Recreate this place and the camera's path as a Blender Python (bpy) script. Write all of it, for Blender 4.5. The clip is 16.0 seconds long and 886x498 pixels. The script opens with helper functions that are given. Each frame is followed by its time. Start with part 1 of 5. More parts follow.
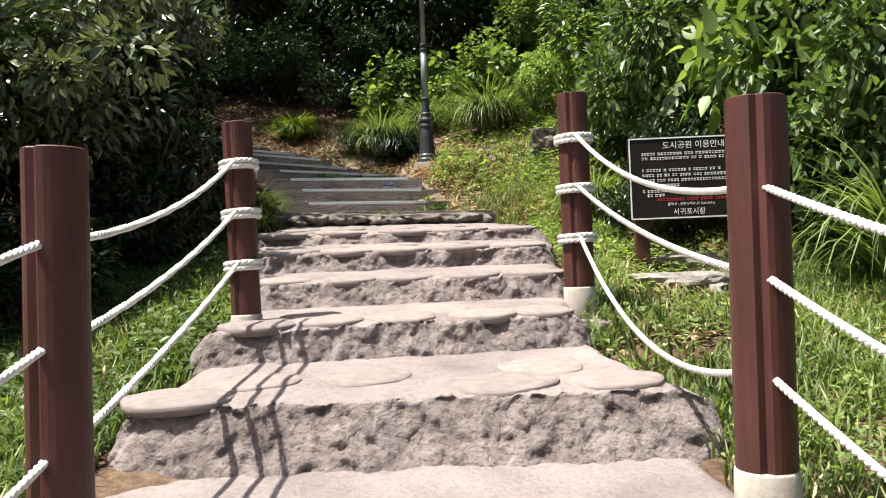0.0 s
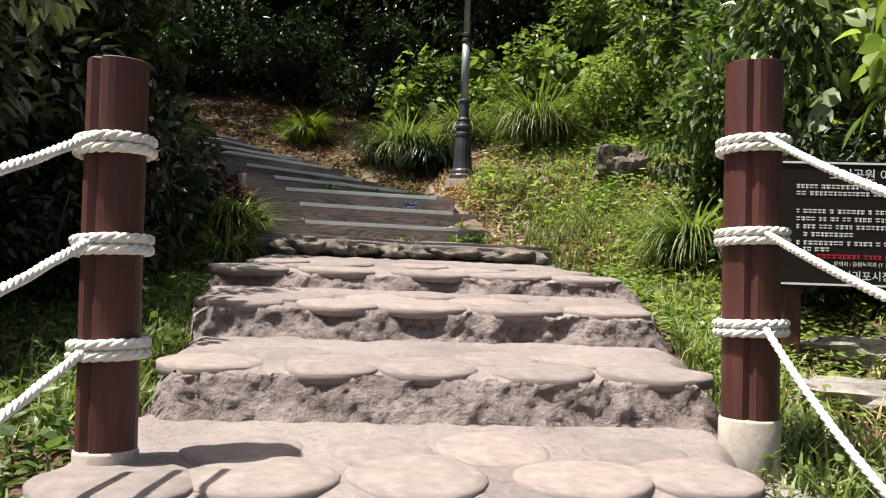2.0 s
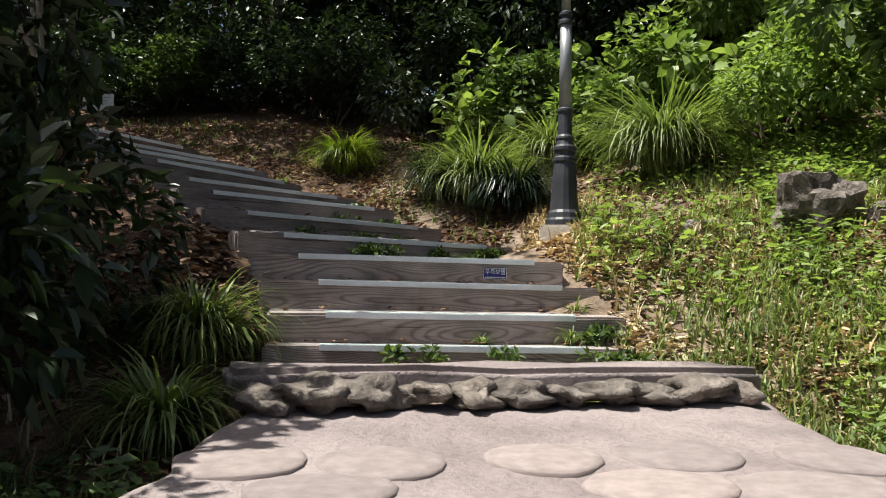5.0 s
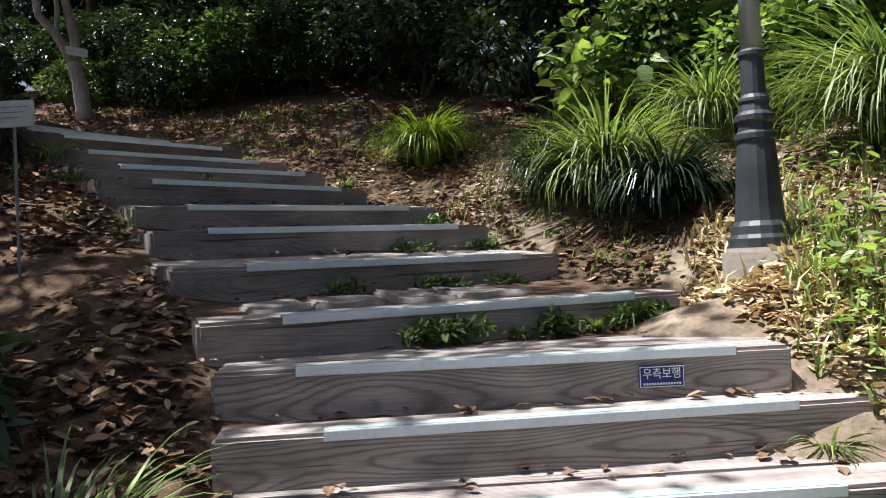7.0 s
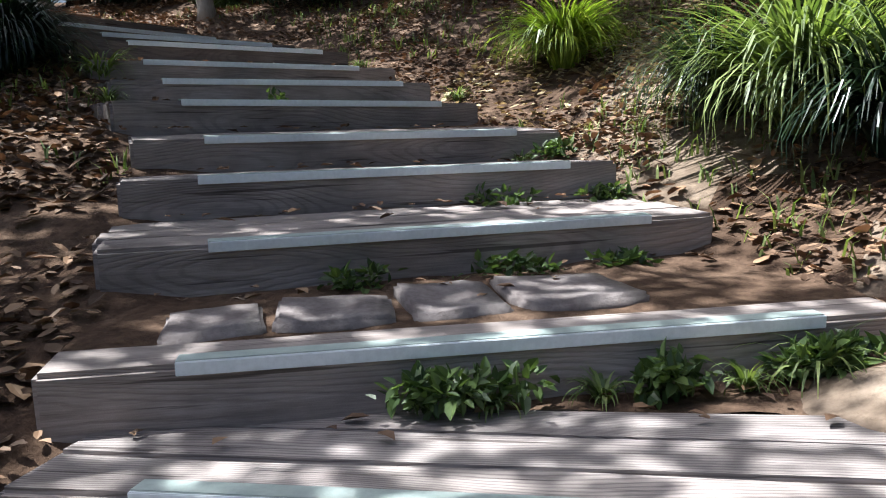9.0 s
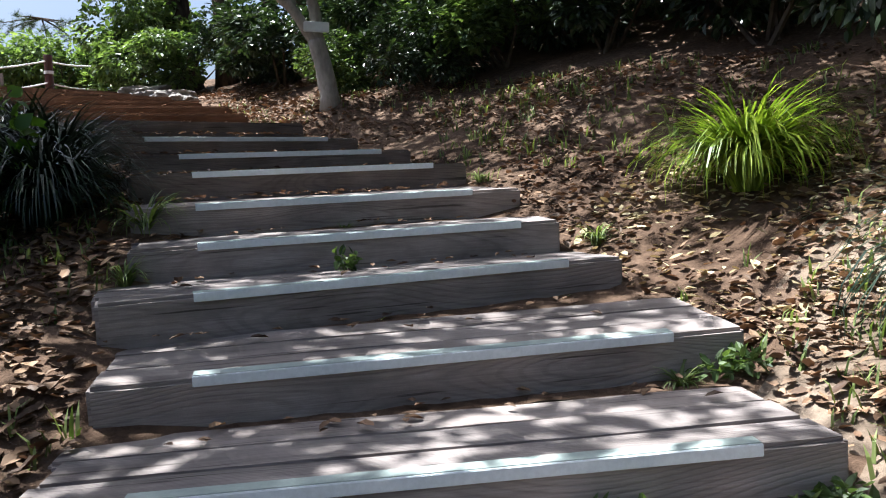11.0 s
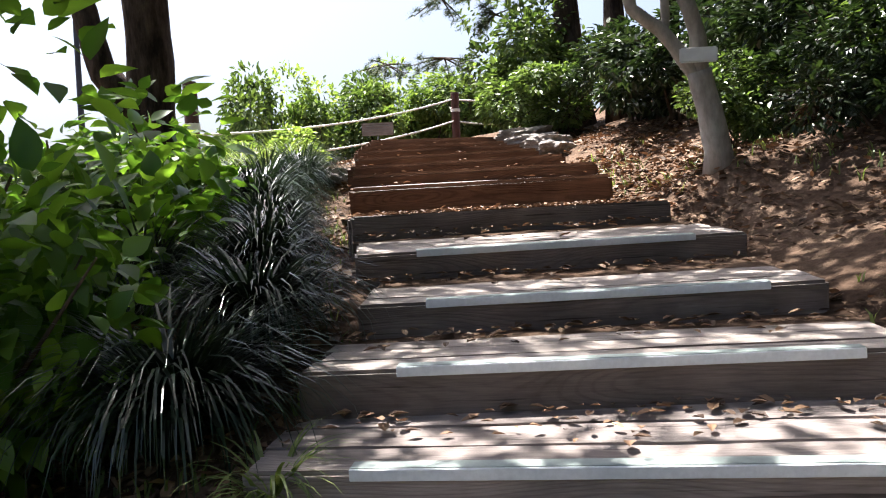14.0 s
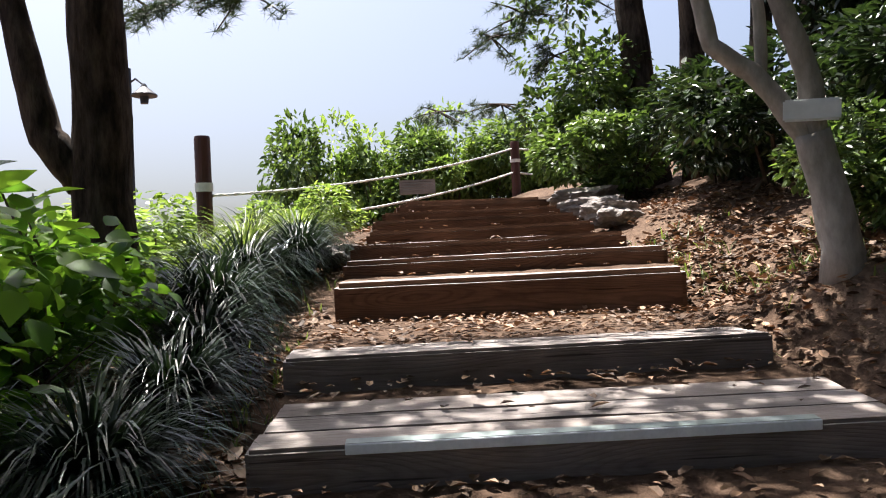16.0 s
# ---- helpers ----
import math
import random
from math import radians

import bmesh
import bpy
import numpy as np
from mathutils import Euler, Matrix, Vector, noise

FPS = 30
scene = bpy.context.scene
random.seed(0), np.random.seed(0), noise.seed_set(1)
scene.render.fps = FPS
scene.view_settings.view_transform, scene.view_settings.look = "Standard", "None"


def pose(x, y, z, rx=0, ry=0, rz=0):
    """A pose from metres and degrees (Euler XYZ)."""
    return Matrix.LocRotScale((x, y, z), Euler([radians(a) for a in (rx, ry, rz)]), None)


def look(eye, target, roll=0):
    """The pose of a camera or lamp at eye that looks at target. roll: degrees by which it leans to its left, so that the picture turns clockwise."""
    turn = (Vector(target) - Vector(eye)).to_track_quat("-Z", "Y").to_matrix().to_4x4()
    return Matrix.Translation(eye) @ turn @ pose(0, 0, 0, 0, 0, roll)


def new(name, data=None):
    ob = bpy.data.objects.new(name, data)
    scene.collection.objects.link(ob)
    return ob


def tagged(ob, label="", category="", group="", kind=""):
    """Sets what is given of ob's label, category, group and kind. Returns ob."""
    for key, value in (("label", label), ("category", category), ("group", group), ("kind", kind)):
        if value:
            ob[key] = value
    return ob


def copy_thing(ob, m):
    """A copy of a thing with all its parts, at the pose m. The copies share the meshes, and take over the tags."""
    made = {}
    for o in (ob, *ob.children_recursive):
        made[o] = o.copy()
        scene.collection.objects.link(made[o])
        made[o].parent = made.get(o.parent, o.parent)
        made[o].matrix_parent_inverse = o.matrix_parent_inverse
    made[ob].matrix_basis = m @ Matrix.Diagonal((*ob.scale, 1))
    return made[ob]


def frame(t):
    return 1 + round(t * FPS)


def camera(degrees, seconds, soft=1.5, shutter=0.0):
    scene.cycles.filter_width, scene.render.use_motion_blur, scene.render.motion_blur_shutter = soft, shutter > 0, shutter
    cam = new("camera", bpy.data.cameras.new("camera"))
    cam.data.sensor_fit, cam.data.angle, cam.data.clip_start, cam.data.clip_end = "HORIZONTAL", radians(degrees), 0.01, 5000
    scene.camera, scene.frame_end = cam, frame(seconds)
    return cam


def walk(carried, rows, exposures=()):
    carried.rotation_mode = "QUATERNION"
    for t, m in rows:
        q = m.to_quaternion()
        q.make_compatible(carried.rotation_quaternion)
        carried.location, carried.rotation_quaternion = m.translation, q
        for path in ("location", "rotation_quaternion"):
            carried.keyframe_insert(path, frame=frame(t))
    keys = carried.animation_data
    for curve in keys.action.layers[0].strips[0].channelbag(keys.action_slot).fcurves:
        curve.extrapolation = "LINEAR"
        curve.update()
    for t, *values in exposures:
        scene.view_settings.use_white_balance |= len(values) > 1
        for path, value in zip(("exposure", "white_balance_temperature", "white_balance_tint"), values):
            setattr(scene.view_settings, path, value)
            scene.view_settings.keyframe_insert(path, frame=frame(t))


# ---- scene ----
cam = camera(56.3, 16.0, soft=1.1)
PATH = [
    (0, (0.724, 1.493, 1.162), (0.474, 3.477, 1.21), -2.2),
    (0.5, (0.599, 2.095, 1.181), (0.382, 4.083, 1.21), -2.6),
    (1, (0.494, 2.71, 1.312), (0.243, 4.694, 1.337), -2.2),
    (1.5, (0.347, 3.3, 1.364), (0.084, 5.282, 1.4), -0.3),
    (1.9, (0.274, 3.8, 1.415), (-0.028, 5.777, 1.474), 0.4),
    (2, (0.262, 3.918, 1.427), (-0.033, 5.894, 1.527), 1.9),
    (2.5, (0.16, 4.324, 1.669), (-0.107, 6.305, 1.603), 2.4),
    (3, (0.019, 4.708, 1.729), (-0.216, 6.694, 1.742), 3.7),
    (3.5, (-0.101, 5.285, 1.82), (-0.364, 7.264, 1.934), 2.7),
    (4, (-0.22, 5.747, 1.934), (-0.583, 7.711, 2.048), 1.9),
    (4.2, (-0.28, 5.97, 1.944), (-0.669, 7.925, 2.105), 1.7),
    (6.3, (-0.781, 8.52, 2.535), (-1.33, 10.441, 2.603), -0.5),
    (6.5, (-0.822, 8.756, 2.579), (-1.449, 10.653, 2.669), -2.0),
    (7, (-0.996, 9.346, 2.746), (-1.715, 11.212, 2.781), -2.6),
    (7.5, (-1.03, 9.807, 2.846), (-1.723, 11.68, 2.726), -3.8),
    (7.7, (-1.011, 9.881, 2.869), (-1.963, 11.637, 2.758), -3.9),
    (8, (-0.955, 10.036, 2.919), (-2.064, 11.693, 2.763), -1.5),
    (8.2, (-0.966, 10.202, 2.914), (-2.065, 11.864, 2.739), -2.0),
    (10.3, (-1.652, 11.983, 3.388), (-3.035, 13.409, 3.157), -4.0),
    (10.5, (-1.717, 12.082, 3.462), (-3.141, 13.467, 3.235), -4.2),
    (10.7, (-1.773, 12.196, 3.542), (-3.189, 13.596, 3.357), -2.8),
    (10.8, (-1.793, 12.248, 3.57), (-3.21, 13.655, 3.46), -0.8),
    (11, (-1.816, 12.344, 3.649), (-3.277, 13.707, 3.555), -3.6),
    (11.5, (-2.008, 12.582, 3.736), (-3.693, 13.66, 3.72), -4.8),
    (12, (-2.224, 12.862, 3.876), (-3.98, 13.82, 3.883), -3.0),
    (12.5, (-2.443, 13.132, 3.996), (-4.261, 13.964, 3.931), -5.5),
    (13, (-2.786, 13.464, 3.981), (-4.648, 14.192, 4.019), -4.1),
    (13.5, (-3.176, 13.798, 4.201), (-5.081, 14.406, 4.201), -4.7),
    (14, (-3.55, 14.116, 4.373), (-5.495, 14.582, 4.355), -3.4),
    (14.5, (-3.948, 14.353, 4.48), (-5.914, 14.705, 4.575), -3.4),
    (15, (-4.31, 14.557, 4.613), (-6.266, 14.96, 4.734), -0.9),
    (15.5, (-4.753, 14.811, 4.755), (-6.72, 15.163, 4.848), -2.9),
    (16, (-5.154, 14.963, 4.827), (-7.132, 15.247, 4.915), -2.8),
]
EXPOSURES = [(0, 1.27, 6200, 6), (2, 1.05, 6300, 7), (4, 0.98, 6200, 7), (6.5, 1.2, 5800, 7), (8, 1.5, 5500, 7), (10.5, 1.85, 5500, 7), (12, 2.05, 5700, 10), (12.5, 2.2, 5900, 12), (14.5, 2.3, 6000, 12), (16, 1.85, 6000, 12)]
walk(cam, [(t, look(eye, target, roll)) for t, eye, target, roll in PATH], EXPOSURES)

# ---- world, sun ----
SUN_DIR = Vector((-0.42, -0.2, 1.07)).normalized()      # towards the sun
ELEV = math.asin(SUN_DIR.z)
AZIM = math.atan2(SUN_DIR.x, SUN_DIR.y)
world = bpy.data.worlds.new("world")
scene.world = world
world.use_nodes = True
wn = world.node_tree
sky = wn.nodes.new("ShaderNodeTexSky")
sky.sky_type, sky.sun_disc, sky.sun_elevation, sky.sun_rotation = "NISHITA", False, ELEV, AZIM
sky.dust_density, sky.air_density, sky.ozone_density = 7.0, 1.0, 1.0
wn.links.new(sky.outputs[0], wn.nodes["Background"].inputs[0])
wn.nodes["Background"].inputs[1].default_value = 0.056
sun_data = bpy.data.lights.new("sun", "SUN")
sun_data.energy, sun_data.angle, sun_data.color = 5.0, radians(0.55), (1.0, 0.93, 0.81)
sun = new("sun", sun_data)
sun.matrix_world = look(SUN_DIR * 60, (0, 0, 0))


# ---- materials ----
def material(name, rough=0.8, metal=0.0, spec=0.3):
    m = bpy.data.materials.new(name)
    m.use_nodes = True
    nt = m.node_tree
    b = nt.nodes["Principled BSDF"]
    b.inputs["Roughness"].default_value = rough
    b.inputs["Metallic"].default_value = metal
    b.inputs["Specular IOR Level"].default_value = spec
    return m, nt, b


def ramp(nt, source, stops):
    r = nt.nodes.new("ShaderNodeValToRGB")
    e = r.color_ramp.elements
    while len(e) < len(stops):
        e.new(0.5)
    for el, (p, c) in zip(e, stops):
        el.position, el.color = p, (*c, 1)
    nt.links.new(source, r.inputs[0])
    return r.outputs[0]


def noise_tex(nt, scale, detail=4, rough=0.6, stretch=(1, 1, 1), coords="Object"):
    tc = nt.nodes.new("ShaderNodeTexCoord")
    mp = nt.nodes.new("ShaderNodeMapping")
    mp.inputs["Scale"].default_value = stretch
    n = nt.nodes.new("ShaderNodeTexNoise")
    n.inputs["Scale"].default_value, n.inputs["Detail"].default_value, n.inputs["Roughness"].default_value = scale, detail, rough
    nt.links.new(tc.outputs[coords], mp.inputs[0])
    nt.links.new(mp.outputs[0], n.inputs[0])
    return n.outputs[0]


def mix(nt, a, b, fac, mode="MIX"):
    m = nt.nodes.new("ShaderNodeMix")
    m.data_type, m.blend_type = "RGBA", mode
    for value, slot in ((fac, 0), (a, 6), (b, 7)):
        if isinstance(value, (int, float)):
            m.inputs[slot].default_value = value
        elif isinstance(value, tuple):
            m.inputs[slot].default_value = (*value, 1)
        else:
            nt.links.new(value, m.inputs[slot])
    return m.outputs[2]


def bump(nt, bsdf, height, strength=0.5, distance=0.01):
    b = nt.nodes.new("ShaderNodeBump")
    b.inputs["Strength"].default_value, b.inputs["Distance"].default_value = strength, distance
    nt.links.new(height, b.inputs["Height"])
    nt.links.new(b.outputs[0], bsdf.inputs["Normal"])


def surface(name, stops, scale, stops2=None, scale2=40, fac2=0.4, rough=0.85, spec=0.25, strength=0.5, distance=0.01, stretch=(1, 1, 1), metal=0.0, coords="Object"):
    """Two noises of colour, one coarse and one fine, with the fine one as relief."""
    m, nt, b = material(name, rough, metal, spec)
    base = ramp(nt, noise_tex(nt, scale, 5, 0.6, stretch, coords), stops)
    fine = noise_tex(nt, scale2, 6, 0.65, stretch, coords)
    if stops2:
        base = mix(nt, base, ramp(nt, fine, stops2), fac2, "MULTIPLY")
    nt.links.new(base, b.inputs["Base Color"])
    bump(nt, b, fine, strength, distance)
    return m


def varied(m, low=0.75, high=1.2):
    """Lets each piece of a material differ a little in brightness."""
    nt = m.node_tree
    b = nt.nodes["Principled BSDF"]
    info = nt.nodes.new("ShaderNodeObjectInfo")
    link = b.inputs["Base Color"].links[0].from_socket
    tone = ramp(nt, info.outputs["Random"], [(0.0, (low, low, low)), (1.0, (high, high * 0.98, high * 0.95))])
    nt.links.new(mix(nt, link, tone, 1.0, "MULTIPLY"), b.inputs["Base Color"])
    return m


def leafy(name, dark, light, rough=0.5, through_light=0.35, spec=0.4, glow=(1.4, 1.5, 0.65)):
    """Leaf: each leaf its own tone, some light passes through."""
    m, nt, b = material(name, rough, 0.0, spec)
    geo = nt.nodes.new("ShaderNodeNewGeometry")
    mid = tuple((p + q) / 2 for p, q in zip(dark, light))
    col = ramp(nt, geo.outputs["Random Per Island"], [(0.0, dark), (0.6, mid), (1.0, light)])
    patch = ramp(nt, noise_tex(nt, 0.9, 2), [(0.3, (0.7, 0.75, 0.7)), (0.7, (1.15, 1.1, 1.0))])
    col = mix(nt, col, patch, 1.0, "MULTIPLY")
    nt.links.new(col, b.inputs["Base Color"])
    tr = nt.nodes.new("ShaderNodeBsdfTranslucent")
    warm = mix(nt, col, glow, 1.0, "MULTIPLY")
    nt.links.new(warm, tr.inputs[0])
    ms = nt.nodes.new("ShaderNodeMixShader")
    ms.inputs[0].default_value = through_light
    nt.links.new(b.outputs[0], ms.inputs[1])
    nt.links.new(tr.outputs[0], ms.inputs[2])
    nt.links.new(ms.outputs[0], nt.nodes["Material Output"].inputs[0])
    return m


def wood_material(name, dark, light, ring=0.010, rough=0.85, lines_by=0.6):
    """Sawn timber, grain along local x: growth rings round a wandering heart, fine fibres, drying checks."""
    m, nt, b = material(name, rough, 0.0, 0.2)
    tc = nt.nodes.new("ShaderNodeTexCoord")
    info = nt.nodes.new("ShaderNodeObjectInfo")
    shift = nt.nodes.new("ShaderNodeVectorMath")
    shift.operation = "MULTIPLY_ADD"
    nt.links.new(info.outputs["Random"], shift.inputs[0])
    shift.inputs[1].default_value = (37.0, 0.0, 0.0)
    nt.links.new(tc.outputs["Object"], shift.inputs[2])
    here = shift.outputs[0]

    def streaks(scale, stretch, detail=4, rough_by=0.6):
        mp = nt.nodes.new("ShaderNodeMapping")
        mp.inputs["Scale"].default_value = stretch
        n = nt.nodes.new("ShaderNodeTexNoise")
        n.inputs["Scale"].default_value, n.inputs["Detail"].default_value, n.inputs["Roughness"].default_value = scale, detail, rough_by
        nt.links.new(here, mp.inputs[0])
        nt.links.new(mp.outputs[0], n.inputs[0])
        return n.outputs
    wander = nt.nodes.new("ShaderNodeVectorMath")
    wander.operation = "MULTIPLY_ADD"
    nt.links.new(streaks(1.0, (0.75, 2.6, 2.6), 1)[1], wander.inputs[0])
    wander.inputs[1].default_value = (0.0, 0.2, 0.26)
    nt.links.new(here, wander.inputs[2])
    wv = nt.nodes.new("ShaderNodeTexWave")
    wv.wave_type, wv.rings_direction = "RINGS", "X"
    wv.inputs["Scale"].default_value, wv.inputs["Distortion"].default_value = 0.314 / ring, 1.2
    wv.inputs["Detail"].default_value, wv.inputs["Detail Scale"].default_value = 2.0, 0.6
    nt.links.new(wander.outputs[0], wv.inputs[0])
    fibre = streaks(9.0, (0.6, 16, 16), 6, 0.7)[0]
    col = ramp(nt, streaks(2.2, (0.5, 3, 3), 4)[0], [(0.3, dark), (0.7, light)])
    lines = ramp(nt, wv.outputs[0], [(0.0, (0.36, 0.34, 0.33)), (0.4, (0.95, 0.95, 0.95)), (1.0, (1.08, 1.07, 1.06))])
    col = mix(nt, col, lines, lines_by, "MULTIPLY")
    col = mix(nt, col, ramp(nt, fibre, [(0.3, (0.62, 0.6, 0.59)), (0.65, (1.1, 1.09, 1.08))]), 0.75, "MULTIPLY")
    checks = ramp(nt, streaks(5.0, (0.22, 9, 9), 3, 0.5)[0], [(0.33, (0.25, 0.23, 0.22)), (0.37, (1, 1, 1))])
    col = mix(nt, col, checks, 0.8, "MULTIPLY")
    stain = ramp(nt, noise_tex(nt, 2.6, 5), [(0.32, (0.6, 0.6, 0.58)), (0.6, (1.1, 1.08, 1.07))])
    col = mix(nt, col, stain, 0.75, "MULTIPLY")
    nt.links.new(col, b.inputs["Base Color"])
    bump(nt, b, mix(nt, lines, fibre, 0.5), 0.7, 0.004)
    return varied(m, 0.85, 1.12)


M_SOIL = surface("forest_soil", [(0.25, (0.05, 0.032, 0.022)), (0.5, (0.12, 0.08, 0.058)), (0.75, (0.21, 0.15, 0.112))], 1.3,
                 [(0.3, (0.35, 0.3, 0.27)), (0.7, (1.2, 1.15, 1.05))], 22, 0.8, 0.95, 0.1, 0.9, 0.03)
M_SANDY = surface("dry_sandy_soil", [(0.25, (0.08, 0.058, 0.042)), (0.5, (0.19, 0.146, 0.112)), (0.75, (0.31, 0.25, 0.2))], 2.6,
                  [(0.3, (0.5, 0.46, 0.42)), (0.6, (1.1, 1.06, 1.0))], 26, 0.7, 0.95, 0.1, 0.8, 0.02)
M_STONE = surface("pale_stone", [(0.3, (0.185, 0.155, 0.152)), (0.5, (0.262, 0.222, 0.217)), (0.72, (0.32, 0.275, 0.264))], 1.7,
                  [(0.3, (0.62, 0.6, 0.6)), (0.55, (1.0, 0.98, 0.97))], 34, 0.65, 0.9, 0.2, 0.9, 0.02)
# Rough riser mortar; its darker tone carries some of the risers' shade
M_RISER = surface("shaded_crumbling_mortar", [(0.3, (0.16, 0.132, 0.128)), (0.5, (0.24, 0.202, 0.197)), (0.7, (0.31, 0.265, 0.255))], 5.0,
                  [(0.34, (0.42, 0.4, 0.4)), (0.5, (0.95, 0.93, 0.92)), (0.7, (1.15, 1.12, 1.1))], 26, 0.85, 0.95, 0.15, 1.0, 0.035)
M_PEBBLE = varied(surface("flat_stone", [(0.3, (0.2, 0.168, 0.164)), (0.7, (0.305, 0.258, 0.25))], 3.0,
                          [(0.3, (0.75, 0.72, 0.7)), (0.6, (1, 1, 1))], 55, 0.5, 0.85, 0.2, 0.5, 0.006), 0.85, 1.12)
M_ROCK = varied(surface("dark_rock", [(0.3, (0.07, 0.06, 0.055)), (0.7, (0.3, 0.26, 0.23))], 4.0,
                        [(0.3, (0.4, 0.4, 0.4)), (0.7, (1.1, 1.1, 1.1))], 24, 0.8, 0.95, 0.15, 0.9, 0.03), 0.8, 1.2)
M_GREYROCK = surface("grey_rock", [(0.3, (0.16, 0.14, 0.13)), (0.7, (0.42, 0.38, 0.35))], 3.0,
                     [(0.3, (0.5, 0.5, 0.5)), (0.7, (1.1, 1.1, 1.1))], 18, 0.8, 0.9, 0.2, 0.9, 0.03)
M_SLAB = varied(surface("worn_slab", [(0.3, (0.13, 0.11, 0.11)), (0.7, (0.27, 0.24, 0.235))], 5.0,
                        [(0.3, (0.6, 0.58, 0.56)), (0.6, (1, 1, 1))], 40, 0.6, 0.9, 0.15, 0.6, 0.008), 0.85, 1.1)
M_TIMBER = wood_material("weathered_timber", (0.24, 0.21, 0.205), (0.46, 0.415, 0.405))
M_TIMBER_WORN = wood_material("stained_grey_timber", (0.2, 0.172, 0.165), (0.4, 0.355, 0.345), 0.009, 0.85, 0.22)
# Fronts of the upper sleepers: riser shade is put into these dark tones
M_TIMBER_DARK = wood_material("shaded_dark_timber", (0.12, 0.098, 0.09), (0.24, 0.2, 0.185), 0.009, 0.8, 0.2)
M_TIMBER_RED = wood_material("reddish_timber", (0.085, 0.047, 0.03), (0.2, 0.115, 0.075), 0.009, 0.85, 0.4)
# Pale tops for the same sleepers, with sunlight put into the colour
M_SUNLIT_TOP = wood_material("sunlit_timber_top", (0.3, 0.265, 0.25), (0.55, 0.495, 0.465), 0.009, 0.85, 0.3)
M_STRIP = surface("white_edging", [(0.3, (0.66, 0.7, 0.74)), (0.7, (0.8, 0.83, 0.87))], 6, [(0.3, (0.8, 0.8, 0.8)), (0.6, (1, 1, 1))], 60, 0.6, 0.55, 0.4, 0.2, 0.002)
M_STRIP_TOP = surface("green_grey_edging", [(0.3, (0.28, 0.33, 0.31)), (0.7, (0.46, 0.52, 0.49))], 5, [(0.3, (0.75, 0.75, 0.75)), (0.6, (1, 1, 1))], 50, 0.6, 0.6, 0.35, 0.3, 0.002)
M_POST = surface("brown_paint_on_log", [(0.3, (0.045, 0.015, 0.012)), (0.7, (0.09, 0.030, 0.024))], 2.5,
                 [(0.3, (0.7, 0.68, 0.66)), (0.6, (1.05, 1.03, 1.0))], 30, 0.6, 0.5, 0.4, 0.4, 0.004, (6, 6, 0.7))
M_CONCRETE = surface("concrete", [(0.3, (0.36, 0.32, 0.28)), (0.7, (0.52, 0.47, 0.42))], 4, [(0.3, (0.75, 0.75, 0.75)), (0.6, (1, 1, 1))], 45, 0.6, 0.9, 0.2, 0.5, 0.006)
M_ROPE = surface("white_rope", [(0.3, (0.62, 0.6, 0.57)), (0.7, (0.8, 0.79, 0.76))], 10, [(0.3, (0.85, 0.85, 0.85)), (0.6, (1, 1, 1))], 120, 0.6, 0.9, 0.2, 0.6, 0.003)
M_IRON = surface("dark_lamp_paint", [(0.3, (0.018, 0.019, 0.024)), (0.7, (0.04, 0.042, 0.05))], 4, [(0.3, (0.7, 0.7, 0.7)), (0.6, (1.1, 1.1, 1.1))], 40, 0.5, 0.5, 0.4, 0.2, 0.003)
M_GALV = surface("grey_lamp_paint", [(0.3, (0.20, 0.21, 0.22)), (0.7, (0.33, 0.34, 0.35))], 3, [(0.3, (0.8, 0.8, 0.8)), (0.6, (1, 1, 1))], 50, 0.5, 0.45, 0.4, 0.15, 0.002, metal=0.4)
M_BARK = surface("grey_bark", [(0.3, (0.23, 0.205, 0.185)), (0.7, (0.47, 0.43, 0.39))], 3, [(0.3, (0.5, 0.5, 0.5)), (0.65, (1.05, 1.05, 1.05))], 22, 0.7, 0.9, 0.15, 0.6, 0.012, (1, 1, 0.4))
M_PINE = surface("pine_bark", [(0.35, (0.022, 0.016, 0.013)), (0.65, (0.11, 0.08, 0.062))], 9, [(0.35, (0.35, 0.35, 0.35)), (0.65, (1.1, 1.1, 1.1))], 16, 0.8, 0.95, 0.1, 1.0, 0.04, (1, 1, 0.28))
M_TWIG = surface("twig_bark", [(0.3, (0.05, 0.035, 0.025)), (0.7, (0.12, 0.09, 0.065))], 8, rough=0.9)
L_DARK = leafy("dark_evergreen_leaf", (0.012, 0.024, 0.012), (0.05, 0.078, 0.032), 0.38, 0.18, 0.5)
L_MID = leafy("mid_green_leaf", (0.036, 0.064, 0.022), (0.165, 0.23, 0.085), 0.42, 0.32)
L_LIGHT = leafy("light_green_leaf", (0.095, 0.15, 0.042), (0.3, 0.38, 0.14), 0.45, 0.4)
L_GREY = leafy("grey_green_leaf", (0.035, 0.052, 0.028), (0.2, 0.23, 0.14), 0.32, 0.15, 0.6)
L_BLADE = leafy("grass_blade", (0.068, 0.105, 0.03), (0.29, 0.345, 0.135), 0.5, 0.35)
L_BLADE_DARK = leafy("dark_lily_blade", (0.008, 0.02, 0.013), (0.034, 0.055, 0.032), 0.3, 0.1, 0.5)
L_BROAD = leafy("broad_leaf", (0.05, 0.115, 0.02), (0.2, 0.33, 0.05), 0.4, 0.5)
L_YELLOW = leafy("yellow_green_blade", (0.1, 0.16, 0.012), (0.34, 0.42, 0.06), 0.45, 0.4)
L_STRAW = leafy("dry_straw", (0.28, 0.22, 0.13), (0.62, 0.52, 0.36), 0.8, 0.15, 0.15, (1.2, 1.0, 0.7))
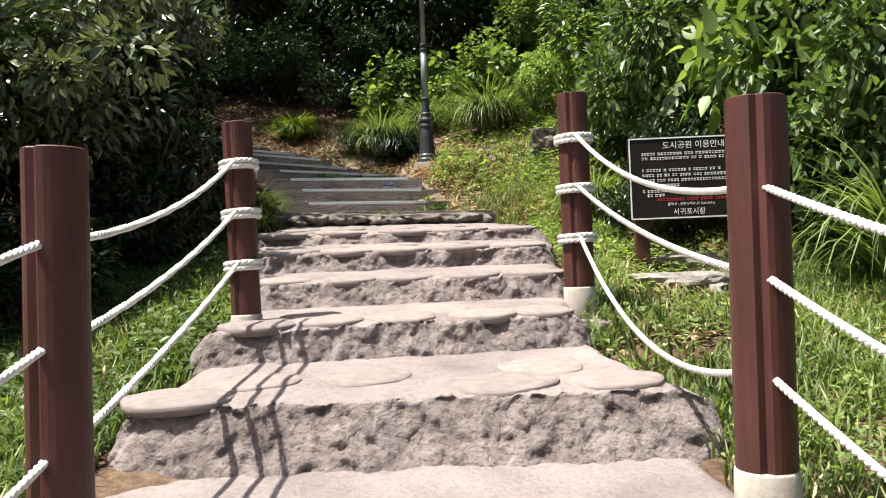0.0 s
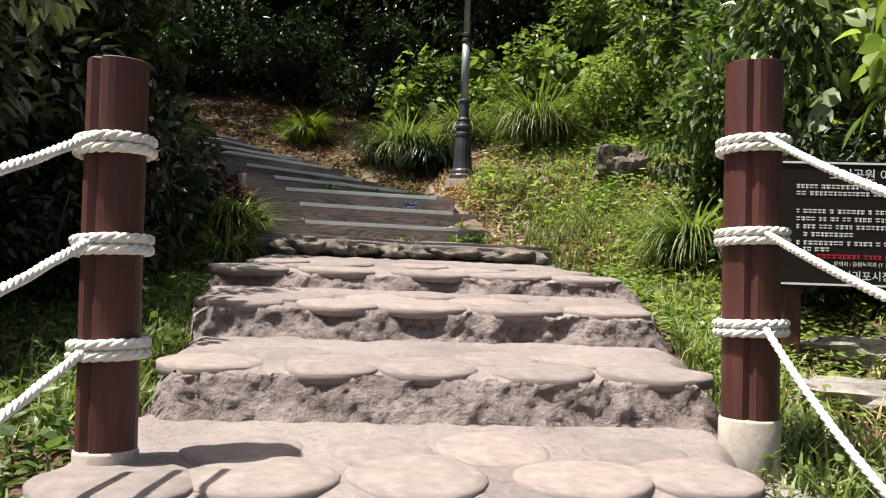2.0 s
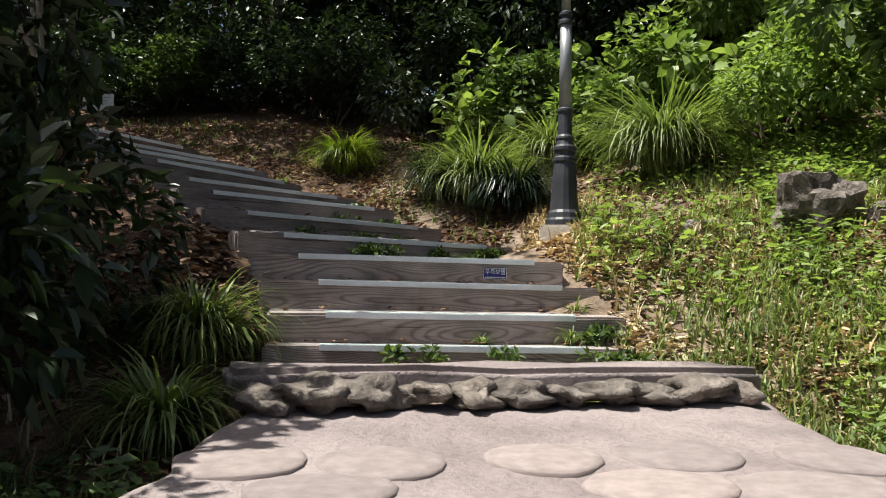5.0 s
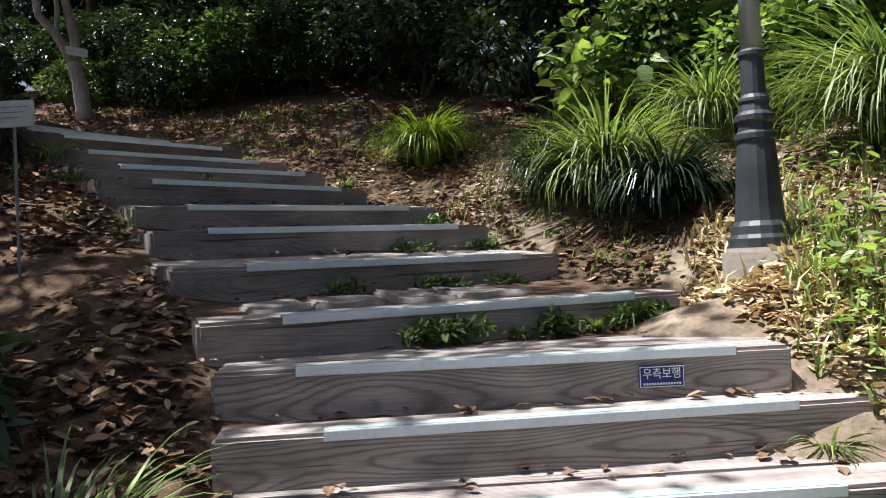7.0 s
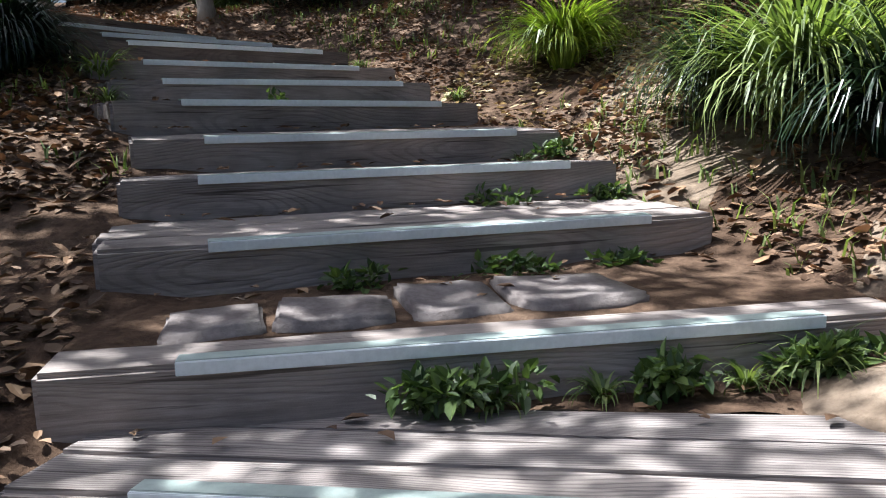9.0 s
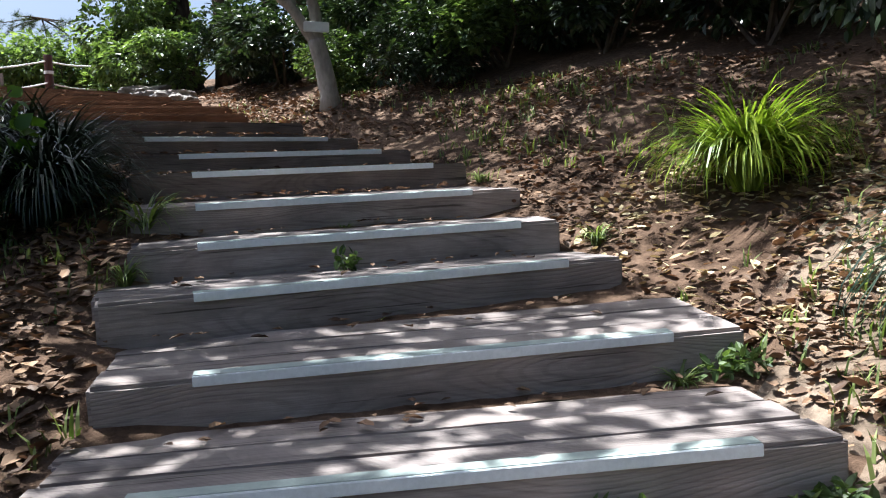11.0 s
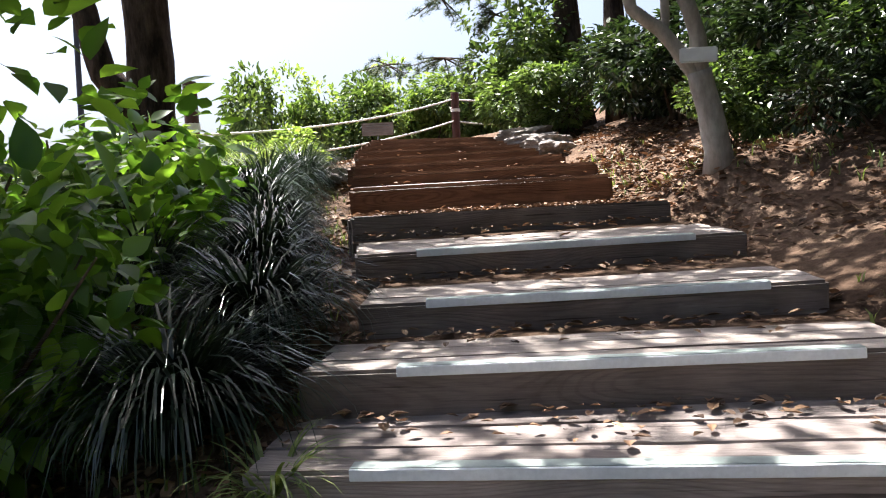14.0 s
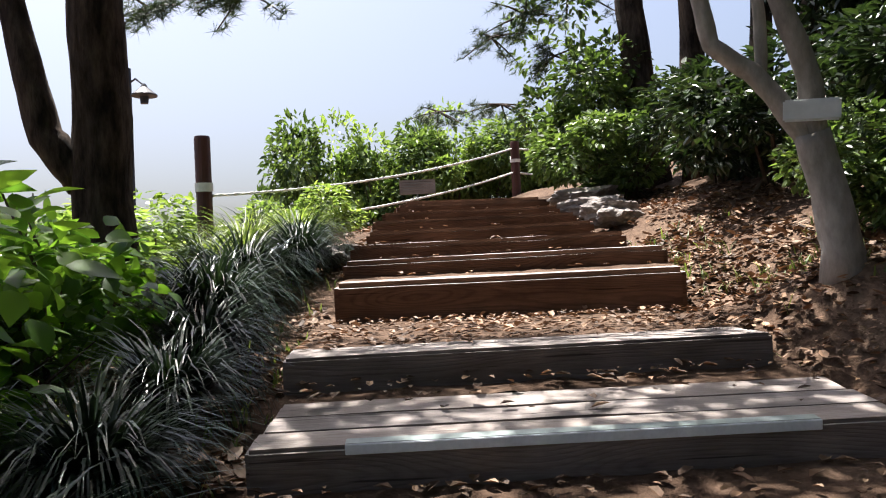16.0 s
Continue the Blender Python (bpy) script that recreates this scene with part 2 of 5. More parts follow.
L_DRY = leafy("dry_leaf", (0.05, 0.027, 0.018), (0.36, 0.225, 0.145), 0.65, 0.06, 0.3, (1.1, 0.8, 0.6))
L_PINE = leafy("pine_needle", (0.02, 0.035, 0.018), (0.075, 0.105, 0.05), 0.5, 0.15)


def plain(name, colour, rough=0.6, spec=0.3):
    m, nt, b = material(name, rough, 0.0, spec)
    grime = ramp(nt, noise_tex(nt, 14, 5), [(0.3, tuple(c * 0.8 for c in colour)), (0.7, colour)])
    nt.links.new(grime, b.inputs["Base Color"])
    return m


M_BOARD = plain("dark_brown_board", (0.014, 0.010, 0.009), 0.6, 0.2)
M_LETTER = plain("white_lettering", (0.75, 0.75, 0.73))
M_RED = plain("red_lettering", (0.45, 0.03, 0.04))
M_BLUE = plain("blue_enamel", (0.012, 0.02, 0.16), 0.35, 0.5)
M_WHITE = plain("white_plate", (0.68, 0.68, 0.66), 0.5)


# ---- mesh helpers ----
def link_mesh(name, bm, mats, parent=None, label="", smooth=False):
    me = bpy.data.meshes.new(name)
    bm.to_mesh(me)
    bm.free()
    for m in (mats if isinstance(mats, (list, tuple)) else [mats]):
        me.materials.append(m)
    if smooth:
        me.polygons.foreach_set("use_smooth", [True] * len(me.polygons))
    ob = new(name, me)
    if parent:
        ob.parent = parent
    if label:
        ob["label"] = label
    return ob


def part(name, bm, mat, parent, label="", smooth=False):
    return link_mesh(name, bm, mat, parent, label, smooth)


def raw_mesh(name, verts, faces, mats, parent=None, smooth=False, index=None):
    me = bpy.data.meshes.new(name)
    me.from_pydata(verts, [], faces)
    for m in (mats if isinstance(mats, (list, tuple)) else [mats]):
        me.materials.append(m)
    if smooth:
        me.polygons.foreach_set("use_smooth", [True] * len(me.polygons))
    if index is not None:
        me.polygons.foreach_set("material_index", index)
    ob = new(name, me)
    if parent:
        ob.parent = parent
    return ob


def empty(name, m=None):
    ob = new(name)
    ob.empty_display_size = 0.1
    if m is not None:
        ob.matrix_world = m
    return ob


def tube(bm, points, radii, sides=10, rough=0.0, seed=0.0, cap=True):
    """A tapered tube along points."""
    pts = [Vector(p) for p in points]
    rings = []
    side = Vector((1, 0, 0))
    for i, p in enumerate(pts):
        d = (pts[min(i + 1, len(pts) - 1)] - pts[max(i - 1, 0)]).normalized()
        side = (side - d * side.dot(d))
        if side.length < 1e-4:
            side = d.orthogonal()
        side.normalize()
        up = d.cross(side)
        ring = []
        for k in range(sides):
            a = 2 * math.pi * k / sides
            r = radii[i]
            if rough:
                r *= 1 + rough * noise.noise(Vector((math.cos(a) * 1.7 + seed, math.sin(a) * 1.7, i * 0.45)))
            ring.append(bm.verts.new(p + (side * math.cos(a) + up * math.sin(a)) * r))
        rings.append(ring)
    for a, b in zip(rings, rings[1:]):
        for k in range(sides):
            bm.faces.new((a[k], a[(k + 1) % sides], b[(k + 1) % sides], b[k]))
    if cap:
        bm.faces.new(list(reversed(rings[0])))
        bm.faces.new(rings[-1])


def lathe(bm, profile, sides=24, flat=False):
    """Turns (radius, z) pairs round the z axis."""
    tube(bm, [(0, 0, z + i * 1e-6) for i, (r, z) in enumerate(profile)], [r for r, z in profile], sides)


def box(bm, size, centre, bevel=0.0):
    made = bmesh.ops.create_cube(bm, size=1, matrix=Matrix.Translation(centre) @ Matrix.Diagonal((*size, 1)))
    if bevel:
        edges = list({e for v in made["verts"] for e in v.link_edges})
        bmesh.ops.bevel(bm, geom=edges, offset=bevel, segments=2, affect="EDGES")


def boulder(bm, size, seed, sub=3, rough=0.35, flat=0.0):
    made = bmesh.ops.create_icosphere(bm, subdivisions=sub, radius=1)
    for v in made["verts"]:
        n = noise.fractal(v.co * 1.3 + Vector((seed, seed * 2, 0)), 1, 2, 4)
        v.co *= 1 + rough * n
        if flat and v.co.z > flat:
            v.co.z = flat + (v.co.z - flat) * 0.15
        v.co = Vector((v.co.x * size[0], v.co.y * size[1], v.co.z * size[2]))


def text_mesh(words, height, m, mat, parent=None, name="lettering", align="CENTER"):
    cu = bpy.data.curves.new(name, "FONT")
    cu.body, cu.size, cu.align_x, cu.align_y, cu.extrude = words, height, align, "CENTER", 0.0008
    tmp = new("tmp", cu)
    deps = bpy.context.evaluated_depsgraph_get()
    me = bpy.data.meshes.new_from_object(tmp.evaluated_get(deps))
    bpy.data.objects.remove(tmp)
    me.materials.clear()
    me.materials.append(mat)
    ob = new(name, me)
    ob.matrix_world = m
    if parent:
        ob.parent = parent
        ob.matrix_parent_inverse = parent.matrix_world.inverted()
    return ob


# ---- plan of the steps: the front upper edge of each timber, from left end to right end of its edging strip ----
LOWER = [(-2.10, 11.13, -0.72, 11.62, 1.87), (-2.17, 11.40, -0.80, 12.03, 2.04), (-2.31, 11.64, -0.91, 12.36, 2.23), (-2.535, 11.86, -1.104, 12.47, 2.40),
         (-2.77, 12.157, -1.57, 13.30, 2.56), (-3.31, 12.716, -2.30, 13.978, 2.775), (-3.804, 13.09, -2.822, 14.367, 2.988), (-4.269, 13.517, -3.379, 14.869, 3.167),
         (-4.748, 13.776, -4.128, 15.255, 3.386), (-5.282, 14.074, -4.571, 15.453, 3.56), (-5.849, 14.363, -5.234, 15.793, 3.75), (-6.319, 14.593, -5.796, 16.014, 3.95)]
UPPER = [(-7.018, 14.858, -6.604, 16.247, 4.118), (-7.862, 15.003, -7.68, 16.543, 4.325), (-8.62, 15.12, -8.50, 16.62, 4.555),
         (-10.50, 15.30, -10.15, 17.0, 4.87), (-11.119, 15.40, -10.75, 17.05, 5.035), (-11.75, 15.50, -11.35, 17.05, 5.18), (-12.375, 15.62, -12.05, 17.05, 5.325),
         (-13.1, 15.75, -12.95, 17.1, 5.48), (-13.793, 15.93, -13.7, 17.2, 5.62), (-14.5, 16.1, -14.45, 17.3, 5.77), (-15.4, 16.3, -15.4, 17.4, 5.9)]
# stone steps: front edge left and right, height of the tread at the front and at the back
STONE = [(-1.05, -2.6, 1.9, -2.6, -0.35, -0.3), (-1.1, -0.2, 1.8, -0.1, -0.12, -0.06), (-1.15, 2.3, 1.6, 2.5, 0.12, 0.34), (-1.25, 4.95, 1.38, 5.28, 0.60, 0.70), (-1.15, 5.72, 0.95, 6.45, 0.88, 0.95),
         (-1.25, 6.75, 0.85, 7.22, 1.11, 1.18), (-1.55, 7.74, 0.80, 8.26, 1.33, 1.42), (-1.88, 8.62, 0.72, 9.35, 1.52, 1.68), (-2.05, 9.95, 0.2, 11.1, 1.70, 1.78)]
RIGHT_BANK = [(1.6, 8.8, 0.93), (2.5, 8.9, 0.93), (4, 9, 1.2), (2.2, 6.5, 0.62), (1.9, 5.2, 0.38), (2.2, 3.0, 0.12), (4, 3, 0.2), (6, 6, 0.9), (1.6, 10.2, 1.55), (2.6, 11, 1.9), (0.8, 11.6, 1.98),
              (1.6, 12.5, 2.4), (0.9, 13.4, 2.75), (3.5, 13, 3.0), (0.2, 15, 3.35), (-0.95, 13.7, 2.76), (-1.2, 13.1, 2.53), (-2.0, 15.3, 3.3), (-3.87, 16.4, 3.66), (-1.5, 17.5, 4.05), (3, 17, 4.6),
              (-5.6, 17.4, 4.35), (-8.9, 17.5, 4.88), (-11, 18.4, 5.25), (-10, 20, 5.75), (-14.5, 19.6, 6.0), (-6, 20.5, 5.6), (-15, 18.1, 5.7), (-13, 18.0, 5.45)]
LEFT_BANK = [(-1.9, 5.5, 0.42), (-2.1, 7.3, 0.85), (-1.9, 3.5, 0.15), (-4, 5, 0.3), (-4.2, 9, 1.3), (-3.2, 10.6, 1.75), (-4.2, 12, 2.5), (-5.7, 12.9, 3.25), (-6.5, 13.7, 3.6), (-8.6, 13.6, 4.2), (-11, 13.3, 4.6),
             (-7, 11, 2.7), (-15, 13, 4.9), (-16.5, 17, 5.5), (-21, 19, 6.6), (-25, 21, 6.8), (-15, 6, 2.0), (-30, 6, 0.5), (-40, 20, 5.0), (0, -12, -1.2), (15, -5, -0.5), (14, 20, 6.0), (0, 30, 8.0), (-20, 32, 8.5), (-14, -6, -0.8)]


def edge_points(step, left=0.34, right=0.27):
    l, r = Vector((step[0], step[1], 0)), Vector((step[2], step[3], 0))
    d = (r - l).normalized()
    return l - d * left, r + d * right


controls = [Vector(p) for p in RIGHT_BANK + LEFT_BANK]
for n, s in enumerate(LOWER + UPPER):
    a, b = edge_points(s)
    d = (b - a).normalized()
    controls += [Vector((*(a - d * 0.25).xy, s[4] - (0.13 if n < 14 else 0.3))), Vector((*(b + d * 0.25).xy, s[4] - (0.06 if n < 14 else 0.26))), Vector((*((a + b) / 2).xy, s[4] - 0.3))]
for s in STONE:
    l, r = Vector((s[0], s[1], 0)), Vector((s[2], s[3], 0))
    d = (r - l).normalized()
    controls += [Vector((*(l - d * 0.22).xy, s[4] - 0.24)), Vector((*(r + d * 0.22).xy, s[4] - 0.24)), Vector((*((l + r) / 2).xy, s[4] - 0.4))]
CX = np.array([c[:] for c in controls])
PHI = np.linalg.norm(CX[:, None, :2] - CX[None, :, :2], axis=2)
WEIGHTS = np.linalg.solve(PHI + 0.02 * np.eye(len(CX)), CX[:, 2] - 2.5)


def spread(lo, hi, step, far):
    """Grid lines, close together from lo to hi and then ever wider out to far."""
    mid = list(np.arange(lo, hi + 1e-6, step))
    out, s = [], step
    x = hi
    while x < far:
        s *= 1.5
        x += s
        out.append(x)
    low, s, x = [], step, lo
    while x > -far:
        s *= 1.5
        x -= s
        low.append(x)
    return low[::-1] + mid + out


XS, YS = np.array(spread(-26, 8, 0.22, 400)), np.array(spread(-4, 26, 0.22, 400))


def height_grid():
    cx, cy = np.clip(XS, -34, 14), np.clip(YS, -11, 30)
    gx, gy = np.meshgrid(cx, cy)
    z = np.full(gx.shape, 2.5)
    for (px, py, _), w in zip(CX, WEIGHTS):
        z += w * np.hypot(gx - px, gy - py)
    rise = np.array([[0.04 * noise.noise(Vector((x * 1.3, y * 1.3, 0))) + 0.03 * noise.noise(Vector((x * 4, y * 4, 3))) for x in cx] for y in cy])
    fx, fy = np.meshgrid(XS - cx, YS - cy)
    return z + rise - 0.12 * np.hypot(fx, fy)


HEIGHTS = height_grid()


def hill(x, y):
    """Height of the ground."""
    i = min(max(int(np.searchsorted(XS, x)) - 1, 0), len(XS) - 2)
    j = min(max(int(np.searchsorted(YS, y)) - 1, 0), len(YS) - 2)
    u, v = (x - XS[i]) / (XS[i + 1] - XS[i]), (y - YS[j]) / (YS[j + 1] - YS[j])
    a = HEIGHTS[j, i] * (1 - u) + HEIGHTS[j, i + 1] * u
    b = HEIGHTS[j + 1, i] * (1 - u) + HEIGHTS[j + 1, i + 1] * u
    return float(a * (1 - v) + b * v)


def build_ground():
    n = len(XS)
    verts = [(float(x), float(y), float(HEIGHTS[j, i])) for j, y in enumerate(YS) for i, x in enumerate(XS)]
    faces = [(j * n + i, j * n + i + 1, (j + 1) * n + i + 1, (j + 1) * n + i) for j in range(len(YS) - 1) for i in range(n - 1)]
    index = []
    for j in range(len(YS) - 1):
        for i in range(n - 1):
            x, y = float(XS[i]), float(YS[j])
            wander = 0.5 * noise.noise(Vector((x * 1.4, y * 1.4, 9)))
            near_lamp = -1.6 + wander < x < 3.0 + wander and 11.0 + wander < y < 16.0 + wander and y - 12.2 + wander < 1.6 * (x + 3.0)
            # pale soil only where the bank is sunlit: its tone also stands for sun
            by_clumps = -3.4 + wander < x < -1.0 and 14.6 + wander < y < 16.2 + wander
            index.append(1 if near_lamp or by_clumps else 0)
    tagged(raw_mesh("ground", verts, faces, [M_SOIL, M_SANDY], smooth=True, index=index), "brown forest soil of a hillside beside the steps", "ground", kind="structure")


build_ground()


# ---- stone steps ----
def stone_step(i, s, nxt):
    """One step: a rough riser and a worn tread, with round flat stones set into its front edge."""
    l, r = Vector((s[0], s[1], 0)), Vector((s[2], s[3], 0))
    nl, nr = Vector((nxt[0], nxt[1], 0)), Vector((nxt[2], nxt[3], 0))
    zf, zb = s[4], s[5]
    prev = zf - 0.32
    cols, rows = 170, 44
    verts, faces = [], []
    for j in range(rows + 1):
        for k in range(cols + 1):
            u = k / cols
            f, b = l.lerp(r, u), nl.lerp(nr, u)
            back = (b - f) * 1.06
            ahead = back.normalized()
            if j <= 16:                       # riser, leaning back
                q = j / 16
                p = f + ahead * (0.02 - 0.2 * (1 - q) ** 1.25)
                z = prev + (zf - 0.014 - prev) * q
            else:
                q = (j - 16) / (rows - 16)
                q = q ** 1.5
                p = f + ahead * 0.02 + (back - ahead * 0.02) * q
                z = zf - 0.014 + (zb - zf + 0.014) * q
            w = Vector((p.x * 2.2, p.y * 2.2, z * 2.2 + i * 7))
            rug = noise.fractal(w * 5.5, 0.8, 2.1, 5)
            lump = noise.fractal(w * 1.8, 1, 2, 3)
            if j <= 16:
                bulge = 0.04 * lump + 0.032 * rug
                cut = -0.05 * max(0, noise.noise(w * 1.1 + Vector((4, 0, 0))) - 0.15) * 4 * (1 - q)
                p = p + ahead * (bulge - cut)
                z += 0.02 * rug * q
            else:
                edge = max(0, 1 - q * 7)
                z += 0.012 * noise.noise(w * 0.8) + (0.005 + 0.012 * edge) * rug - 0.01 * edge ** 2
                p = p + ahead * 0.04 * lump * edge
            side = min(u, 1 - u)
            worn = max(0, 1 - side / 0.05)
            z -= 0.09 * worn ** 2 * (1 + noise.noise(w))
            out = (l - r).normalized() * (0.1 * noise.noise(Vector((p.y * 3, i, 0.5))))
            p = p + out * max(0, 1 - side / 0.12)
            verts.append((p.x, p.y, z))
    n = cols + 1
    for j in range(rows):
        for k in range(cols):
            faces.append((j * n + k, j * n + k + 1, (j + 1) * n + k + 1, (j + 1) * n + k))
    # sides, down into the ground
    for k in (0, cols):
        base = len(verts)
        for j in range(16, rows + 1):
            v = verts[j * n + k]
            verts.append((v[0] + (-0.04 if k == 0 else 0.04), v[1], prev - 0.15))
        for j in range(16, rows):
            a, b, c, d = j * n + k, (j + 1) * n + k, base + j + 1 - 16, base + j - 16
            faces.append((a, b, c, d) if k == 0 else (d, c, b, a))
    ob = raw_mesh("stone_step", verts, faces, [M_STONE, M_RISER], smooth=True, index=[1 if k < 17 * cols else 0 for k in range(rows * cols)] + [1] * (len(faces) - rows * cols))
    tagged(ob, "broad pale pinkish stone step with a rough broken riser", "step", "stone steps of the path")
    return ob


def flat_stone_mesh(seed):
    """A flat round cobble, its front bulging over the riser."""
    bm = bmesh.new()
    bmesh.ops.create_uvsphere(bm, u_segments=20, v_segments=9, radius=1)
    for v in bm.verts:
        flat = math.hypot(v.co.x, v.co.y)
        a = math.atan2(v.co.y, v.co.x)
        k = 1 + 0.14 * noise.noise(Vector((math.cos(a) * 1.2, math.sin(a) * 1.2, seed * 3.1)))
        grow = k * max(flat, 1e-4) ** 0.3 / max(flat, 1e-4) if flat > 1e-3 else 0
        z = math.copysign(abs(v.co.z) ** 0.4, v.co.z)
        v.co = Vector((v.co.x * grow, v.co.y * grow * (1.0 if v.co.y < 0 else 0.8), z + 0.2 * noise.noise(Vector((v.co.x * 2, v.co.y * 2, seed)))))
    me = bpy.data.meshes.new("flat_stone")
    bm.to_mesh(me)
    bm.free()
    me.materials.append(M_PEBBLE)
    me.polygons.foreach_set("use_smooth", [True] * len(me.polygons))
    return me


COBBLES = [flat_stone_mesh(k) for k in range(5)]
rng = random.Random(4)
for i, s in enumerate(STONE[:-1]):
    step = stone_step(i, s, STONE[i + 1])
    l, r, nl, nr = Vector((s[0], s[1], 0)), Vector((s[2], s[3], 0)), Vector((STONE[i + 1][0], STONE[i + 1][1], 0)), Vector((STONE[i + 1][2], STONE[i + 1][3], 0))
    if i < 2:
        continue
    depth = ((nl + nr) / 2 - (l + r) / 2).length
    rows = [0.2] + ([0.52] if depth > 0.7 else []) + ([0.84] if i in (6, 7) else [])
    slope = math.degrees(math.atan2(s[5] - s[4] + 0.03, depth))
    along = math.degrees(math.atan2((r - l).y, (r - l).x))
    for row, reach in enumerate(rows):
        n = 5
        for k in range(n + 1):
            u = (k + (0.5 if row % 2 == 0 else 0.05)) / (n + 0.05) + rng.uniform(-0.02, 0.02)
            if not 0.05 < u < 0.95 or (i == 3 and row == 0 and k in (1, 2)) or (i == 2 and (row or k < 4)) or (row and rng.random() < 0.15):
                continue
            f, b = l.lerp(r, u), nl.lerp(nr, u)
            q = (reach + rng.uniform(-0.03, 0.03)) / depth
            p = f.lerp(b, q)
            z = s[4] + (s[5] - s[4]) * q
            wide = (r - l).length / n * rng.uniform(0.45, 0.53) * (1 - 0.08 * row)
            ob = new("flat_stone", rng.choice(COBBLES))
            ob.parent = step
            ob.matrix_basis = pose(p.x, p.y, z - (0.022 if row == 0 else 0.028), slope * 0.65 + rng.uniform(-0.8, 0.8), rng.uniform(-1.5, 1.5), along + rng.uniform(-8, 8)) @ Matrix.Diagonal((wide, rng.uniform(0.19, 0.23), 0.032, 1))

# the row of dark broken stones below the first timber
a, b = Vector((-2.0, 10.0, 1.72)), Vector((0.1, 11.12, 1.72))
for k in range(11):
    bm = bmesh.new()
    w = rng.uniform(0.09, 0.17)
    boulder(bm, (w, 0.14, rng.uniform(0.045, 0.075)), k * 1.7, 3, 0.6)
    ob = link_mesh("kerb_stone", bm, M_ROCK, smooth=True)
    p = a.lerp(b, (k + 0.5) / 11)
    ob.matrix_world = pose(p.x, p.y, p.z + rng.uniform(-0.02, 0.02), 0, 0, 28 + rng.uniform(-10, 10))
    tagged(ob, "dark broken stone in a row under the lowest timber", "stone", "row of kerb stones")
# pale ledge that the stones carry
bm = bmesh.new()
box(bm, (2.5, 0.42, 0.16), (0, 0, 0), 0.03)
bmesh.ops.subdivide_edges(bm, edges=bm.edges, cuts=5, use_grid_fill=True)
for v in bm.verts:
    v.co += 0.03 * noise.noise_vector(v.co * 4)
ledge = link_mesh("stone_ledge", bm, M_STONE, smooth=True)
ledge.matrix_world = pose(-1.08, 10.83, 1.745, 0, 0, 26)
tagged(ledge, "pale stone ledge below the lowest timber step", "ledge")


# ---- timber steps ----
def beam_mesh(length, width, height, seed, mat):
    """A sleeper along local x, from 0 to length; its front face at y = 0, its top at z = 0."""
    bm = bmesh.new()
    box(bm, (length, width, height), (length / 2, width / 2, -height / 2), 0.034 if mat == M_TIMBER_RED else 0.014)
    lengthwise = [e for e in bm.edges if abs((e.verts[0].co - e.verts[1].co).x) > length * 0.5]
    bmesh.ops.subdivide_edges(bm, edges=lengthwise, cuts=14)
    for v in bm.verts:
        q = noise.noise_vector(Vector((v.co.x * 2.2, v.co.y * 6, v.co.z * 6 + seed * 3)))
        v.co += Vector((0.0, 0.006 * q.y, 0.005 * q.z))
    me = bpy.data.meshes.new("timber")
    bm.to_mesh(me)
    bm.free()
    me.materials.append(mat)
    if mat in (M_TIMBER_DARK, M_TIMBER_RED):   # tops greyed and paled: the sun on them is put into the colour
        me.materials.append(M_SUNLIT_TOP)
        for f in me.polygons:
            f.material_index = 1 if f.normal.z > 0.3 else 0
    return me


